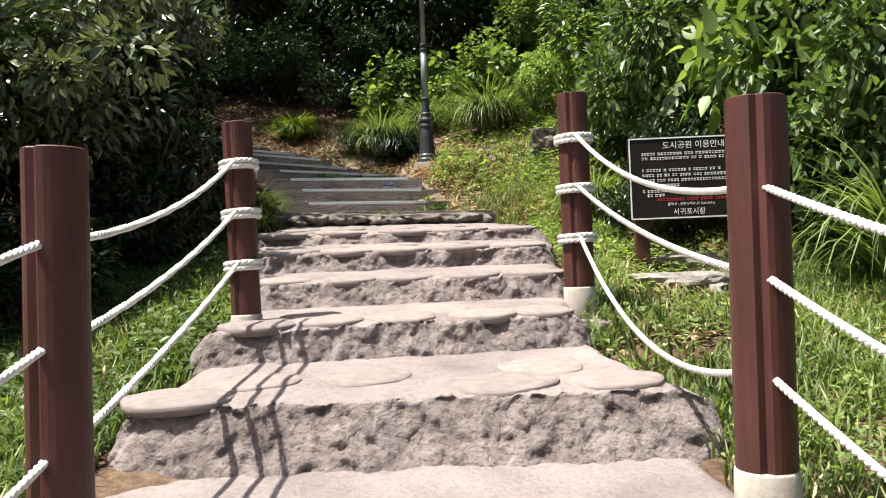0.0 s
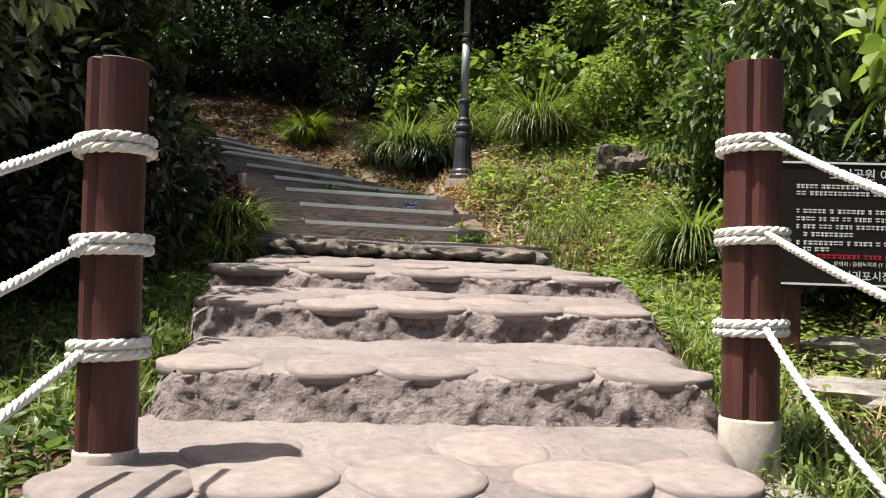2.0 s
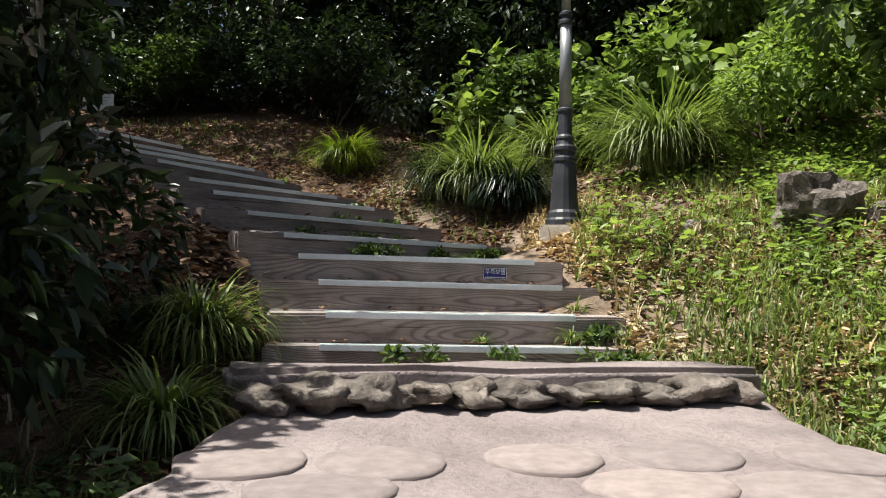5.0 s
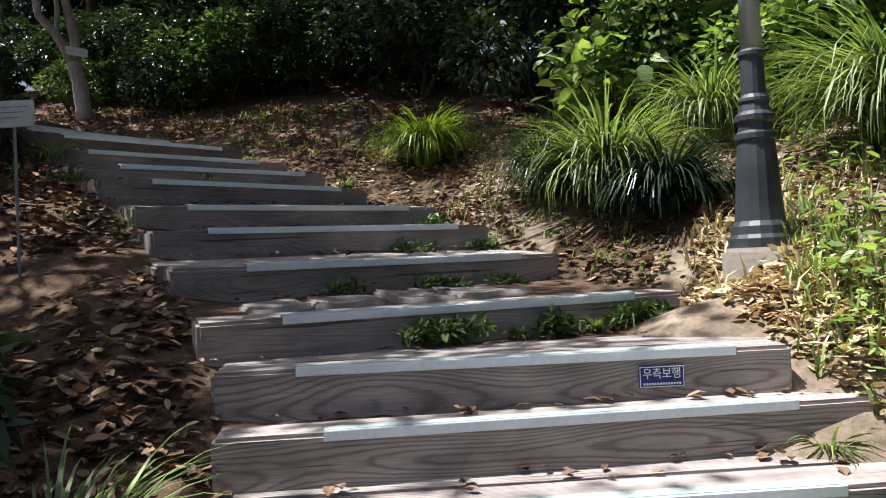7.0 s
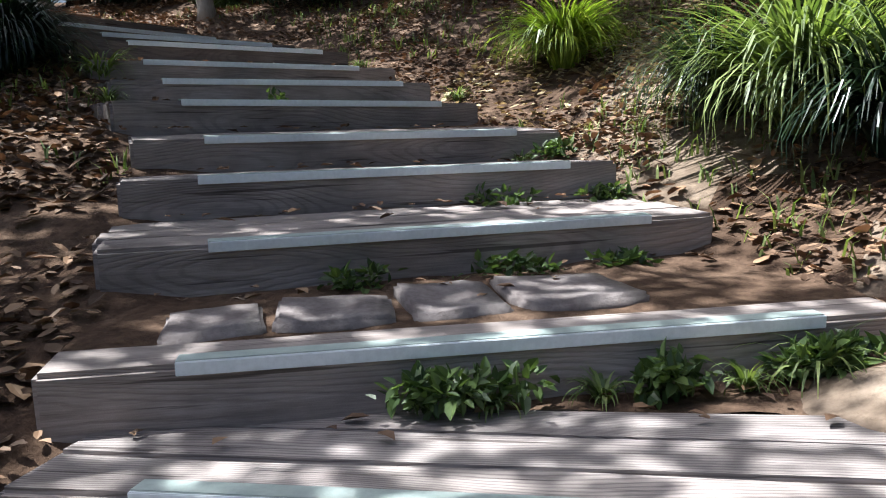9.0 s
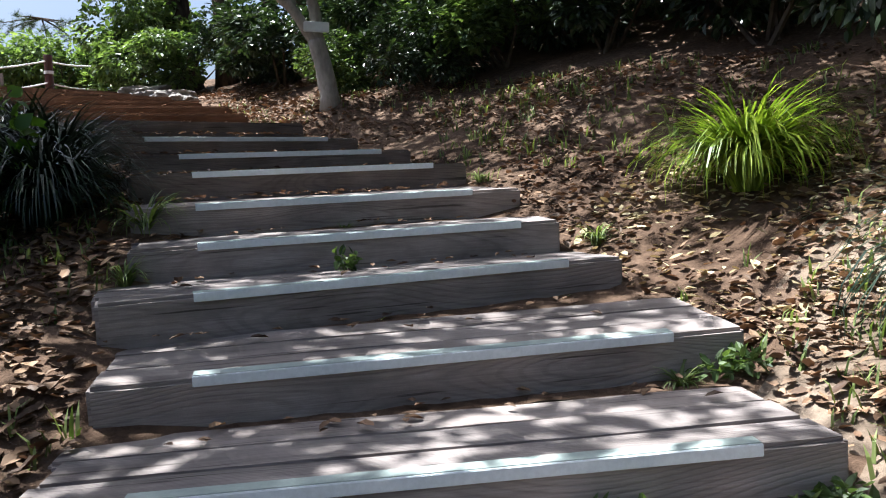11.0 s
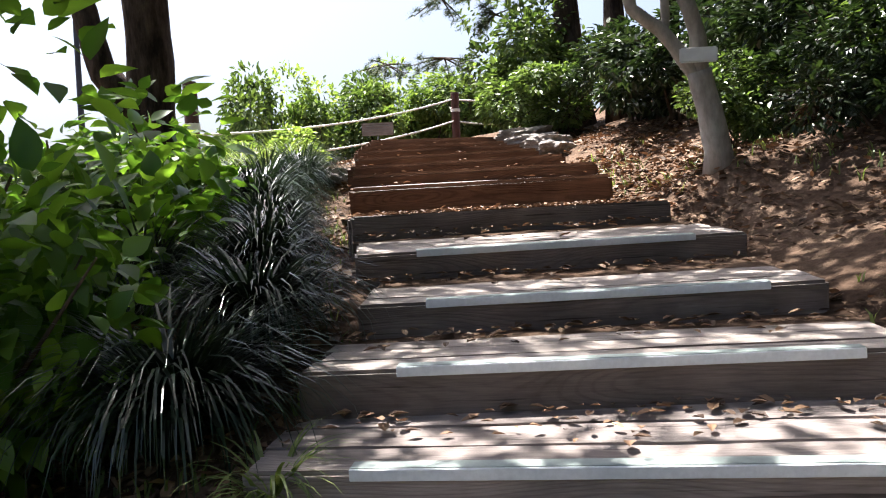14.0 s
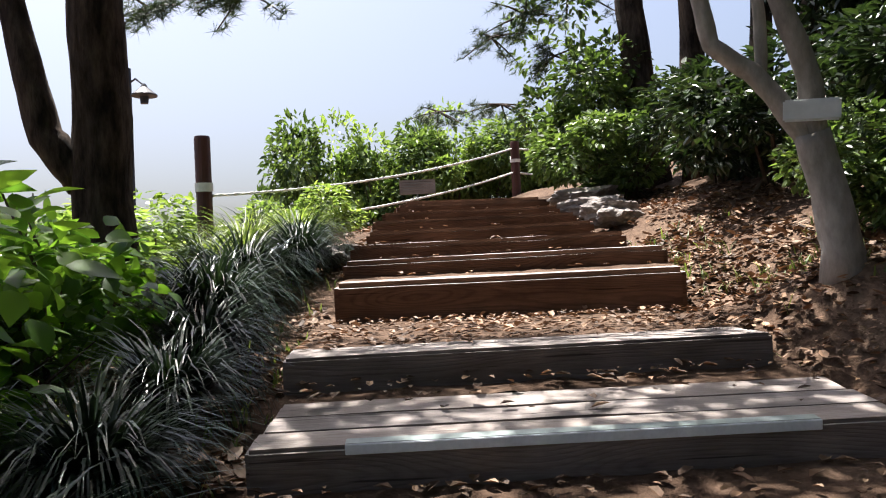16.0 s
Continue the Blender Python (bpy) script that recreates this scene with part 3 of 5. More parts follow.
def timber_step(i, s, nxt, strip):
    l, r = edge_points(s, 0.30 + 0.05 * ((i * 7) % 3) / 2, 0.24 + 0.06 * ((i * 5) % 3) / 2)
    d = (r - l).normalized()
    length = (r - l).length
    mat = M_TIMBER if i < 4 else M_TIMBER_WORN if i < 11 else M_TIMBER_DARK if i < 15 else M_TIMBER_RED
    run, pitch = 0.45, 0.0
    if nxt:
        mid, nmid = Vector(((s[0] + s[2]) / 2, (s[1] + s[3]) / 2, 0)), Vector(((nxt[0] + nxt[2]) / 2, (nxt[1] + nxt[3]) / 2, 0))
        run = (nmid - mid).dot(Vector((-d.y, d.x, 0)))
        # the treads climb a little, so that each riser stands about 15 cm proud
        proud = 0.165 if i < 3 else 0.15 if i < 11 else 0.13 if i < 13 else 0.11 if i == 13 else 0.25 if i == 14 else 0.115
        pitch = min(max(math.atan2(nxt[4] - s[4] - proud, max(run, 0.2)), 0.0), radians(7))
    root = empty("timber_step", Matrix.Translation((l.x, l.y, s[4])) @ Matrix.Rotation(math.atan2(d.y, d.x), 4, "Z") @ Matrix.Rotation(pitch, 4, "X"))
    beams = 1 if i >= 15 else max(1, min(3, math.ceil((run - 0.06) / 0.207)))
    if i in (4, 14):
        beams = 1 + i // 14
    for k in range(beams):
        w = 0.2
        ob = new("timber", beam_mesh(length + rng.uniform(-0.04, 0.04), w, 0.26 if i != 15 else 0.3, i * 3 + k, mat))
        ob.parent = root
        ob.matrix_basis = pose(rng.uniform(-0.03, 0.03) if k else 0, k * 0.207, -0.004 * k, 0, 0, rng.uniform(-0.3, 0.3) if k else 0)
    left = beams * 0.207
    if run > left:
        depth = run - left + (0.5 if i < 14 else 0.25)
        verts, faces = [], []
        nx, ny = 40, max(4, int(depth / 0.06))
        for jj in range(ny + 1):
            for k in range(nx + 1):
                x, y = 0.0 + length * k / nx, left - 0.02 + depth * jj / ny
                verts.append((x, y, -0.012 + 0.014 * noise.fractal(Vector((x * 5, y * 5, i)), 1, 2, 3)))
        faces = [(jj * (nx + 1) + k, jj * (nx + 1) + k + 1, (jj + 1) * (nx + 1) + k + 1, (jj + 1) * (nx + 1) + k) for jj in range(ny) for k in range(nx)]
        fill = raw_mesh("soil_fill", verts, faces, M_SOIL, root, smooth=True)
        fill["label"] = "trodden brown soil behind the timber"
    if i == 4:                            # worn slabs let into the soil of the broadest tread
        x = 0.22
        for k in range(4):
            wide = rng.uniform(0.3, 0.42)
            bm = bmesh.new()
            box(bm, (wide - 0.03, 0.26 + 0.05 * k, 0.07), (0, 0, 0), 0.012)
            bmesh.ops.subdivide_edges(bm, edges=[e for e in bm.edges if e.calc_length() > 0.15], cuts=3, use_grid_fill=True)
            for v in bm.verts:
                v.co += 0.016 * noise.noise_vector(v.co * 6 + Vector((k * 3, 0, 0)))
            slab = part("paving_slab", bm, M_SLAB, root, "flat grey-brown slab", True)
            slab.matrix_basis = pose(x + wide / 2, 0.37 + 0.045 * k, -0.022, rng.uniform(-2, 2), rng.uniform(-2, 2), rng.uniform(-3, 6))
            x += wide
    if strip:
        a, b = Vector((s[0], s[1], 0)) - Vector((l.x, l.y, 0)), Vector((s[2], s[3], 0)) - Vector((l.x, l.y, 0))
        x0, x1 = a.dot(d), b.dot(d)
        bm = bmesh.new()
        box(bm, (x1 - x0, 0.055, 0.008), ((x0 + x1) / 2, 0.0245, 0.007), 0.002)
        top = part("edging_top", bm, M_STRIP_TOP, root, "worn green-grey anti-slip top")
        bm = bmesh.new()
        box(bm, (x1 - x0, 0.008, 0.034), ((x0 + x1) / 2, -0.007, -0.008), 0.002)
        part("edging_lip", bm, M_STRIP, root, "white front lip of the edging")
    tagged(root, "weathered sleeper step with a white anti-slip edging strip" if strip else "dark reddish sleeper step backed with soil and litter", "step", "timber steps of the path")
    return root


STEPS = LOWER + UPPER
for i, s in enumerate(STEPS):
    timber_step(i, s, STEPS[i + 1] if i + 1 < len(STEPS) else None, i < 14)


# ---- posts and ropes ----
def rope(points, radius, sag, name, label, group, segments=90):
    """A three-strand rope hanging between two points."""
    a, b = Vector(points[0]), Vector(points[1])
    length = (b - a).length
    bm = bmesh.new()
    side = (b - a).cross(Vector((0, 0, 1))).normalized()
    n = segments
    for strand in range(3):
        pts = []
        for k in range(n + 1):
            u = k / n
            p = a.lerp(b, u) - Vector((0, 0, sag * 4 * u * (1 - u)))
            ang = u * length / 0.085 * 2 * math.pi / 1.0 + strand * 2.094
            pts.append(p + (side * math.cos(ang) + Vector((0, 0, 1)) * math.sin(ang)) * radius * 0.5)
        tube(bm, pts, [radius * 0.6] * (n + 1), 6)
    return tagged(link_mesh(name, bm, M_ROPE, smooth=True), label, "rope", group)


def rope_post(x, y, z_base, z_brown, z_top, wraps, lean=0.0, radius=0.1):
    root = empty("rope_post", pose(x, y, z_base, 0, lean, 0))
    bm = bmesh.new()
    h0, h1 = z_brown - z_base, z_top - z_base
    zs = [h0 + (h1 - h0) * k / 12 for k in range(13)]
    sides = 28
    rings = []
    for j, z in enumerate(zs + [h1 + 0.004]):
        ring = []
        for k in range(sides):
            a = 2 * math.pi * k / sides
            rr = radius * (1 + 0.02 * noise.noise(Vector((math.cos(a), math.sin(a), z * 2 + x))))
            if k == 20:
                rr -= 0.016          # the drying crack
            if j == len(zs):
                rr *= 0.94
            ring.append(bm.verts.new((rr * math.cos(a), rr * math.sin(a), z)))
        rings.append(ring)
    for p, q in zip(rings, rings[1:]):
        for k in range(sides):
            bm.faces.new((p[k], p[(k + 1) % sides], q[(k + 1) % sides], q[k]))
    bm.faces.new(rings[-1])
    part("log", bm, M_POST, root, "brown painted log with a drying crack")
    bm = bmesh.new()
    tube(bm, [(0, 0, -0.25), (0, 0, h0 - 0.01), (0, 0, h0)], [radius * 1.08, radius * 1.06, radius * 1.02], 28)
    part("concrete_foot", bm, M_CONCRETE, root, "pale concrete foot", True)
    for z in wraps:
        for turn in range(2):
            bm = bmesh.new()
            for strand in range(3):
                pts = []
                for k in range(61):
                    a = 2 * math.pi * k / 60
                    tw = a * 7 + strand * 2.094
                    rr = radius + 0.016 + 0.008 * math.cos(tw)
                    pts.append((rr * math.cos(a), rr * math.sin(a), z - z_base + turn * 0.031 + 0.008 * math.sin(tw) + 0.004 * math.cos(a)))
                tube(bm, pts, [0.0095] * 61, 6, cap=False)
            part("rope_coil", bm, M_ROPE, root, "white rope wound round the log", True)
    return tagged(root, "round brown-painted wooden post on a concrete foot, carrying white ropes", "post", "rope posts along the path")


POSTS = {"l2": (-1.035, 6.17, 0.72, 0.94, 2.065, (1.8, 1.51, 1.21)), "r2": (0.925, 7.04, 0.82, 1.01, 2.285, (1.97, 1.64, 1.315)),
         "l1": (-0.715, 3.765, 0.2, 0.42, 1.555, ()), "r1": (1.415, 4.37, 0.25, 0.46, 1.69, ()),
         "l0": (-0.5, 1.35, -0.1, 0.05, 1.2, ()), "r0": (1.95, 1.9, -0.05, 0.15, 1.35, ())}
for key, p in POSTS.items():
    rope_post(*p, lean={"l2": -1.2, "r1": 0.8, "l1": 0.4}.get(key, 0), radius=0.086 if key == "l2" else 0.092 if key == "l1" else 0.1)
HOLES = {"l2": (1.815, 1.525, 1.225), "r2": (1.985, 1.655, 1.33), "l1": (1.285, 0.985, 0.67), "r1": (1.4, 1.105, 0.78), "l0": (0.95, 0.6, 0.26), "r0": (0.86, 0.54, 0.22)}
for a, b, sags in (("l1", "l2", (0.08, 0.05, 0.03)), ("r1", "r2", (0.13, 0.065, 0.27)), ("l0", "l1", (0.06, 0.06, 0.06)), ("r0", "r1", (0.05, 0.06, 0.06))):
    for k in range(3):
        pa, pb = POSTS[a], POSTS[b]
        ends = []
        for key, p, other in ((a, pa, pb), (b, pb, pa)):
            d = (Vector((other[0], other[1], 0)) - Vector((p[0], p[1], 0))).normalized()
            off = 0.07 if key in ("l2", "r2") else 0.04
            side = Vector((0.0, -0.11, 0)) if key in ("l2", "r2") else Vector((0, 0, 0))
            ends.append(Vector((p[0], p[1], HOLES[key][k])) + d * off + side)
        rope(ends, 0.0145, sags[k], "hanging_rope", "white twisted rope hanging between two brown posts", "ropes between the posts")
# rubble that carries the feet of the upper pair of posts
for x, y, z, sx, sy, sz in ((0.95, 7.0, 0.70, 0.26, 0.3, 0.16), (-1.15, 6.12, 0.6, 0.26, 0.32, 0.16), (1.45, 4.2, 0.17, 0.25, 0.3, 0.14), (-0.92, 3.6, 0.1, 0.25, 0.3, 0.14)):
    bm = bmesh.new()
    boulder(bm, (sx, sy, sz), x * 3, 3, 0.3, 0.6)
    ob = link_mesh("footing_stone", bm, M_STONE, smooth=True)
    ob.matrix_world = pose(x, y, z, 0, 0, 20)
    tagged(ob, "pale mortared stone under the foot of a post", "stone", "footing stones")


# ---- park notice board ----
def notice_board():
    m = pose(2.0, 9.05, 0.87, 0, 0, 5)
    root = empty("notice_board", m)
    for x in (-0.43, 0.42):
        bm = bmesh.new()
        box(bm, (0.12, 0.1, 1.5), (x, 0.06, 0.65), 0.012)
        part("board_post", bm, M_POST, root, "reddish-brown wooden post")
    bm = bmesh.new()
    box(bm, (1.16, 0.035, 0.74), (0.04, -0.012, 1.02), 0.006)
    part("board", bm, M_BOARD, root, "dark brown glossy board")
    bm = bmesh.new()
    for size, c in (((1.14, 0.006, 0.012), (0.04, -0.032, 1.375)), ((1.14, 0.006, 0.012), (0.04, -0.032, 0.665)), ((0.012, 0.006, 0.72), (-0.525, -0.032, 1.02)), ((0.012, 0.006, 0.72), (0.605, -0.032, 1.02))):
        box(bm, size, c)
    part("board_frame", bm, M_LETTER, root, "thin white border line")

    def line(words, x, z, h, mat=M_LETTER, align="CENTER"):
        text_mesh(words, h, m @ pose(x, -0.0315, z, 90, 0, 0), mat, root, "lettering", align)
    line("도시공원 이용안내", 0.04, 1.305, 0.072)
    line("서귀포시장", -0.02, 0.715, 0.062)
    line("문의처 : 공원녹지과 (T 760-3191)", 0.0, 0.785, 0.03)
    r = random.Random(7)
    for row, (z, x0, x1) in enumerate(((1.235, -0.42, 0.5), (1.195, -0.42, 0.36), (1.09, -0.42, 0.25), (1.045, -0.42, 0.3), (1.0, -0.42, 0.52), (0.955, -0.38, -0.1), (0.905, -0.42, 0.5), (0.868, -0.38, -0.22), (0.828, -0.3, 0.4))):
        bm = bmesh.new()
        x = x0
        while x < x1:
            w = r.uniform(0.016, 0.026)
            box(bm, (w, 0.002, 0.007), (x + w / 2, -0.031, z + 0.009))
            box(bm, (w * 0.9, 0.002, 0.006), (x + w / 2, -0.031, z - 0.006))
            if r.random() < 0.6:
                box(bm, (0.005, 0.002, 0.026), (x + w * r.uniform(0.2, 0.8), -0.0311, z))
            x += w + (0.006 if r.random() < 0.75 else 0.022)
        part("text_line", bm, M_RED if row == 8 else M_LETTER, root)
    tagged(root, "dark park notice board with white Korean lettering on two brown posts", "notice board")


notice_board()


# ---- street lamp ----
def street_lamp():
    root = empty("street_lamp", pose(-1.0, 13.73, 2.76))
    bm = bmesh.new()
    box(bm, (0.36, 0.36, 0.3), (0, 0, -0.155), 0.02)
    part("plinth", bm, M_CONCRETE, root, "low concrete plinth")
    bm = bmesh.new()
    lathe(bm, [(0.155, -0.01), (0.155, 0.04), (0.142, 0.06), (0.138, 0.1), (0.12, 0.125), (0.112, 0.2), (0.1, 0.4), (0.088, 0.52), (0.1, 0.53), (0.1, 0.555), (0.083, 0.57), (0.083, 0.605), (0.097, 0.62), (0.097, 0.645), (0.078, 0.665),
               (0.07, 0.70), (0.077, 0.715), (0.075, 0.73), (0.06, 0.75), (0.057, 0.93), (0.068, 0.945), (0.068, 0.962), (0.055, 0.975)], 16)
    part("base", bm, M_IRON, root, "dark flared cast base with rings")
    bm = bmesh.new()
    lathe(bm, [(0.052, 0.97), (0.049, 1.4), (0.047, 1.68)], 16)
    part("shaft", bm, M_GALV, root, "grey lamp shaft", True)
    bm = bmesh.new()
    lathe(bm, [(0.047, 1.67), (0.06, 1.68), (0.06, 1.705), (0.042, 1.72), (0.042, 1.74), (0.056, 1.755), (0.056, 1.775), (0.038, 1.79)], 16)
    part("collar", bm, M_IRON, root)
    bm = bmesh.new()
    lathe(bm, [(0.038, 1.79), (0.033, 4.2)], 14)
    part("upper_shaft", bm, M_GALV, root, "grey lamp shaft", True)
    bm = bmesh.new()
    lathe(bm, [(0.04, 4.2), (0.16, 4.25), (0.2, 4.6), (0.23, 4.62), (0.05, 4.82), (0.02, 4.95)], 16)
    part("lantern", bm, M_IRON, root, "dark lantern head")
    tagged(root, "tall street lamp with a dark flared base on a plinth", "street lamp")


street_lamp()


# ---- plants ----
def leaf_cloud(rnd, n, shape, size, droop=0.3, inner=0.55, long=2.0, lobes=10, broad=False):
    """Leaves as folded pointed blades, in clumps through the volume of an uneven ellipsoid. Returns verts, faces."""
    g = np.random.default_rng(rnd.randrange(10 ** 6))

    def unit(a):
        return a / np.maximum(np.linalg.norm(a, axis=1, keepdims=True), 1e-6)
    cents = unit(g.normal(size=(lobes, 3))) * g.uniform(0.4, 0.85, (lobes, 1))
    cents[:, 2] = cents[:, 2] * 0.85 + 0.05
    cents = np.vstack([cents, [[0, 0, 0]]])
    rads = np.append(g.uniform(0.22, 0.46, lobes), 0.5)
    pick = g.integers(0, lobes + 1, n)
    d = unit(g.normal(size=(n, 3)))
    p = (cents[pick] + d * (rads[pick] * (inner + (1 - inner) * g.random(n) ** 0.5))[:, None]) * np.array(shape)
    out = unit(d + g.normal(0, 0.5, (n, 3)) - [0, 0, droop])
    s = (size * g.uniform(0.6, 1.35, n))[:, None]
    side = unit(np.cross(out, np.column_stack([g.normal(0, 0.5, n), g.normal(0, 0.5, n), np.ones(n)])))
    nrm = np.cross(side, out)
    w = s / long
    lift = nrm * w * 0.2
    if broad:                             # rounded outline in five cross-sections, folded along the midrib and bent
        rows = []
        for t, half in ((0.0, 0.03), (0.14, 0.33), (0.36, 0.5), (0.6, 0.42), (0.82, 0.2), (1.0, 0.01)):
            mid = p + out * s * t - nrm * s * 0.22 * t * t
            rows += [mid + side * w * half + lift * half, mid, mid - side * w * half + lift * half]
        v = np.stack(rows, axis=1).reshape(-1, 3)
        i = np.arange(n) * 18
        f = np.concatenate([np.stack([i + 3 * k + c, i + 3 * k + c + 1, i + 3 * k + c + 4, i + 3 * k + c + 3], 1) for k in range(5) for c in range(2)])
        return v.tolist(), f.tolist()
    a1, a2 = p + out * s * 0.28 + lift, p + out * s * 0.66 + lift * 0.6 - nrm * s * 0.05
    v = np.stack([p, a1 + side * w * 0.46, a2 + side * w * 0.38, p + out * s - nrm * s * 0.16, a2 - side * w * 0.38, a1 - side * w * 0.46], axis=1).reshape(-1, 3)
    i = np.arange(n) * 6
    f = np.stack([np.stack([i, i + 1, i + 2, i + 3], 1), np.stack([i, i + 3, i + 4, i + 5], 1)], 1).reshape(-1, 4)
    return v.tolist(), f.tolist()


def twigs(bm, rnd, shape, n, r0):
    for k in range(n):
        d = Vector((rnd.gauss(0, 1), rnd.gauss(0, 1), abs(rnd.gauss(0, 0.8)))).normalized()
        e = Vector((d.x * shape[0], d.y * shape[1], d.z * shape[2])) * rnd.uniform(0.5, 0.9)
        b = Vector((rnd.uniform(-0.1, 0.1), rnd.uniform(-0.1, 0.1), -shape[2] * 0.95))
        m = b.lerp(e, 0.5) + Vector((rnd.gauss(0, 0.08), rnd.gauss(0, 0.08), 0.1))
        tube(bm, [b, m, e], [r0, r0 * 0.6, r0 * 0.2], 5)


BUSHES = {}


def bush(kind, x, y, z, radius, height, leaf, size, n, label, seed, long=2.0, group=""):
    """A shrub: stems and a crown of many leaves; z is its foot."""
    key = (kind, seed)
    shape = (1.0, 1.0, 1.0)
    if key not in BUSHES:
        rnd = random.Random(seed)
        root = empty("shrub")
        verts, faces = leaf_cloud(rnd, n, shape, size, long=long, broad=kind in ("broad", "bright"))
        raw_mesh("foliage", verts, faces, leaf, root, smooth=kind in ("broad", "bright"))
        for k in range(6):
            bm = bmesh.new()
            twigs(bm, rnd, shape, 1, 0.025)
            part("stem", bm, M_TWIG, root)
        BUSHES[key] = root
        ob = root
        ob.matrix_basis = pose(x, y, z + height / 2, 0, 0, seed * 40) @ Matrix.Diagonal((radius, radius, height / 2, 1))
    else:
        src = BUSHES[key]
        keep = src.scale.copy()
        src.scale = (radius, radius, height / 2)
        ob = copy_thing(src, pose(x, y, z + height / 2, 0, 0, (x * 131 + y * 57) % 360))
        src.scale = keep
    return tagged(ob, label, "shrub", group)


def blade(verts, faces, rnd, length, width, centre=0.13):
    """One arching strap-like leaf."""
    a = rnd.uniform(0, 2 * math.pi)
    L = length * rnd.uniform(0.55, 1.15)
    droop = rnd.uniform(1.4, 3.5)
    rise = rnd.uniform(1.1, 1.56)
    p = Vector((math.cos(a), math.sin(a), 0)) * rnd.uniform(0, centre) * length
    h = a + rnd.gauss(0, 0.5)
    out = Vector((math.cos(h), math.sin(h), 0))
    side = Vector((-out.y, out.x, 0))
    w = width * rnd.uniform(0.55, 1.2)
    base, segs = len(verts), 7
    for j in range(segs + 1):
        t = j / segs
        ww = w * (1 - t ** 2.2) * (0.7 + 0.3 * min(1, t * 4)) if j < segs else 0.0006
        verts += [p + side * ww, p - side * ww]
        ang = rise - droop * t ** 1.25
        p = p + (out * math.cos(ang) + Vector((0, 0, 1)) * math.sin(ang)) * L / segs
    for j in range(segs):
        faces.append((base + 2 * j, base + 2 * j + 1, base + 2 * j + 3, base + 2 * j + 2))


LONG_LEAVES = {}


def grass_clump(x, y, z, length, n, mat, label, seed, width=0.012):
    """A clump: a dense tuft, and some long leaves of its own each."""
    rnd = random.Random(seed)
    root = empty("grass_clump", Matrix.Translation((x, y, z)))
    verts, faces = [], []
    for k in range(int(n * 1.7)):
        blade(verts, faces, rnd, length, width)
    raw_mesh("leaf_tuft", verts, faces, mat, root)
    if mat.name not in LONG_LEAVES:
        LONG_LEAVES[mat.name] = []
        for k in range(4):
            v, f = [], []
            blade(v, f, rnd, 1.05, 0.012, 0.05)
            ob = raw_mesh("long_leaf", v, f, mat)
            LONG_LEAVES[mat.name].append(ob.data)
            bpy.data.objects.remove(ob)
    for k in range(14):
        ob = new("long_leaf", LONG_LEAVES[mat.name][k % 4])
        ob.parent = root
        ob.matrix_basis = pose(0, 0, 0, 0, 0, k * 137.5) @ Matrix.Scale(length * rnd.uniform(0.8, 1.1), 4)
    return tagged(root, label, "grass clump", "clumps of long-bladed grass")


def limb_tree(name, trunk, limbs, mat, label, crowns, leaf, leaf_size, leaf_n, seed, sides=14, category="tree", long=2.0):
    """trunk: points with radii; limbs: the same; crowns: centre and radii of the masses of foliage."""
    base = Vector(trunk[0][:3])
    root = empty(name, Matrix.Translation(base))
    bm = bmesh.new()

    def smooth_path(path):
        pts, rad = [], []
        for a, b in zip(path, path[1:]):
            for k in range(5):
                u = k / 5
                q = Vector(a[:3]).lerp(Vector(b[:3]), u) - base
                pts.append(q + 0.03 * noise.noise_vector(q * 1.5 + Vector((seed, 0, 0))) * min(1, (q.length + 0.2)))
                rad.append(a[3] + (b[3] - a[3]) * u)
        pts.append(Vector(path[-1][:3]) - base)
        rad.append(path[-1][3])
        return pts, rad
    pts, rad = smooth_path(trunk)
    rad[0] *= 1.35
    pts[0] = pts[0] - Vector((0, 0, 0.15))
    tube(bm, pts, rad, sides, 0.18, seed)
    part("trunk", bm, mat, root, smooth=True)
    for lb in limbs:
        bm = bmesh.new()
        pts, rad = smooth_path(lb)
        tube(bm, pts, rad, 9, 0.15, seed)
        part("limb", bm, mat, root, smooth=True)
    rnd = random.Random(seed)
    for c, shape in crowns:
        verts, faces = leaf_cloud(rnd, int(leaf_n * shape[0] * shape[1] * max(shape[2], 0.5) ** 0.5), shape, leaf_size, long=long, inner=0.35, lobes=12)
        ob = raw_mesh("crown", verts, faces, leaf, root)
        ob.matrix_basis = Matrix.Translation(Vector(c) - base)
    return tagged(root, label, category)


def ground_tree(name, x, y, height, r, lean, mat, label, crowns, leaf, size, n, seed, limbs=3, long=2.0):
    z = hill(x, y)
    top = Vector((x + lean[0], y + lean[1], z + height))
    trunk = [(x, y, z, r), (x + lean[0] * 0.25, y + lean[1] * 0.3, z + height * 0.35, r * 0.8), (x + lean[0] * 0.6, y + lean[1] * 0.55, z + height * 0.7, r * 0.55), (*top, r * 0.25)]
    rnd = random.Random(seed)
    lbs = []
    for k in range(limbs):
        a = rnd.uniform(0, 6.28)
        t = rnd.uniform(0.45, 0.8)
        b = Vector((x, y, z)).lerp(top, t)
        e = b + Vector((math.cos(a) * height * 0.25, math.sin(a) * height * 0.25, height * 0.2))
        lbs.append([(*b, r * 0.45), (*(b.lerp(e, 0.5) + Vector((0, 0, 0.1))), r * 0.3), (*e, r * 0.08)])
    return limb_tree(name, trunk, lbs, mat, label, [((x + c[0], y + c[1], z + c[2]), s) for c, s in crowns], leaf, size, n, seed, long=long)


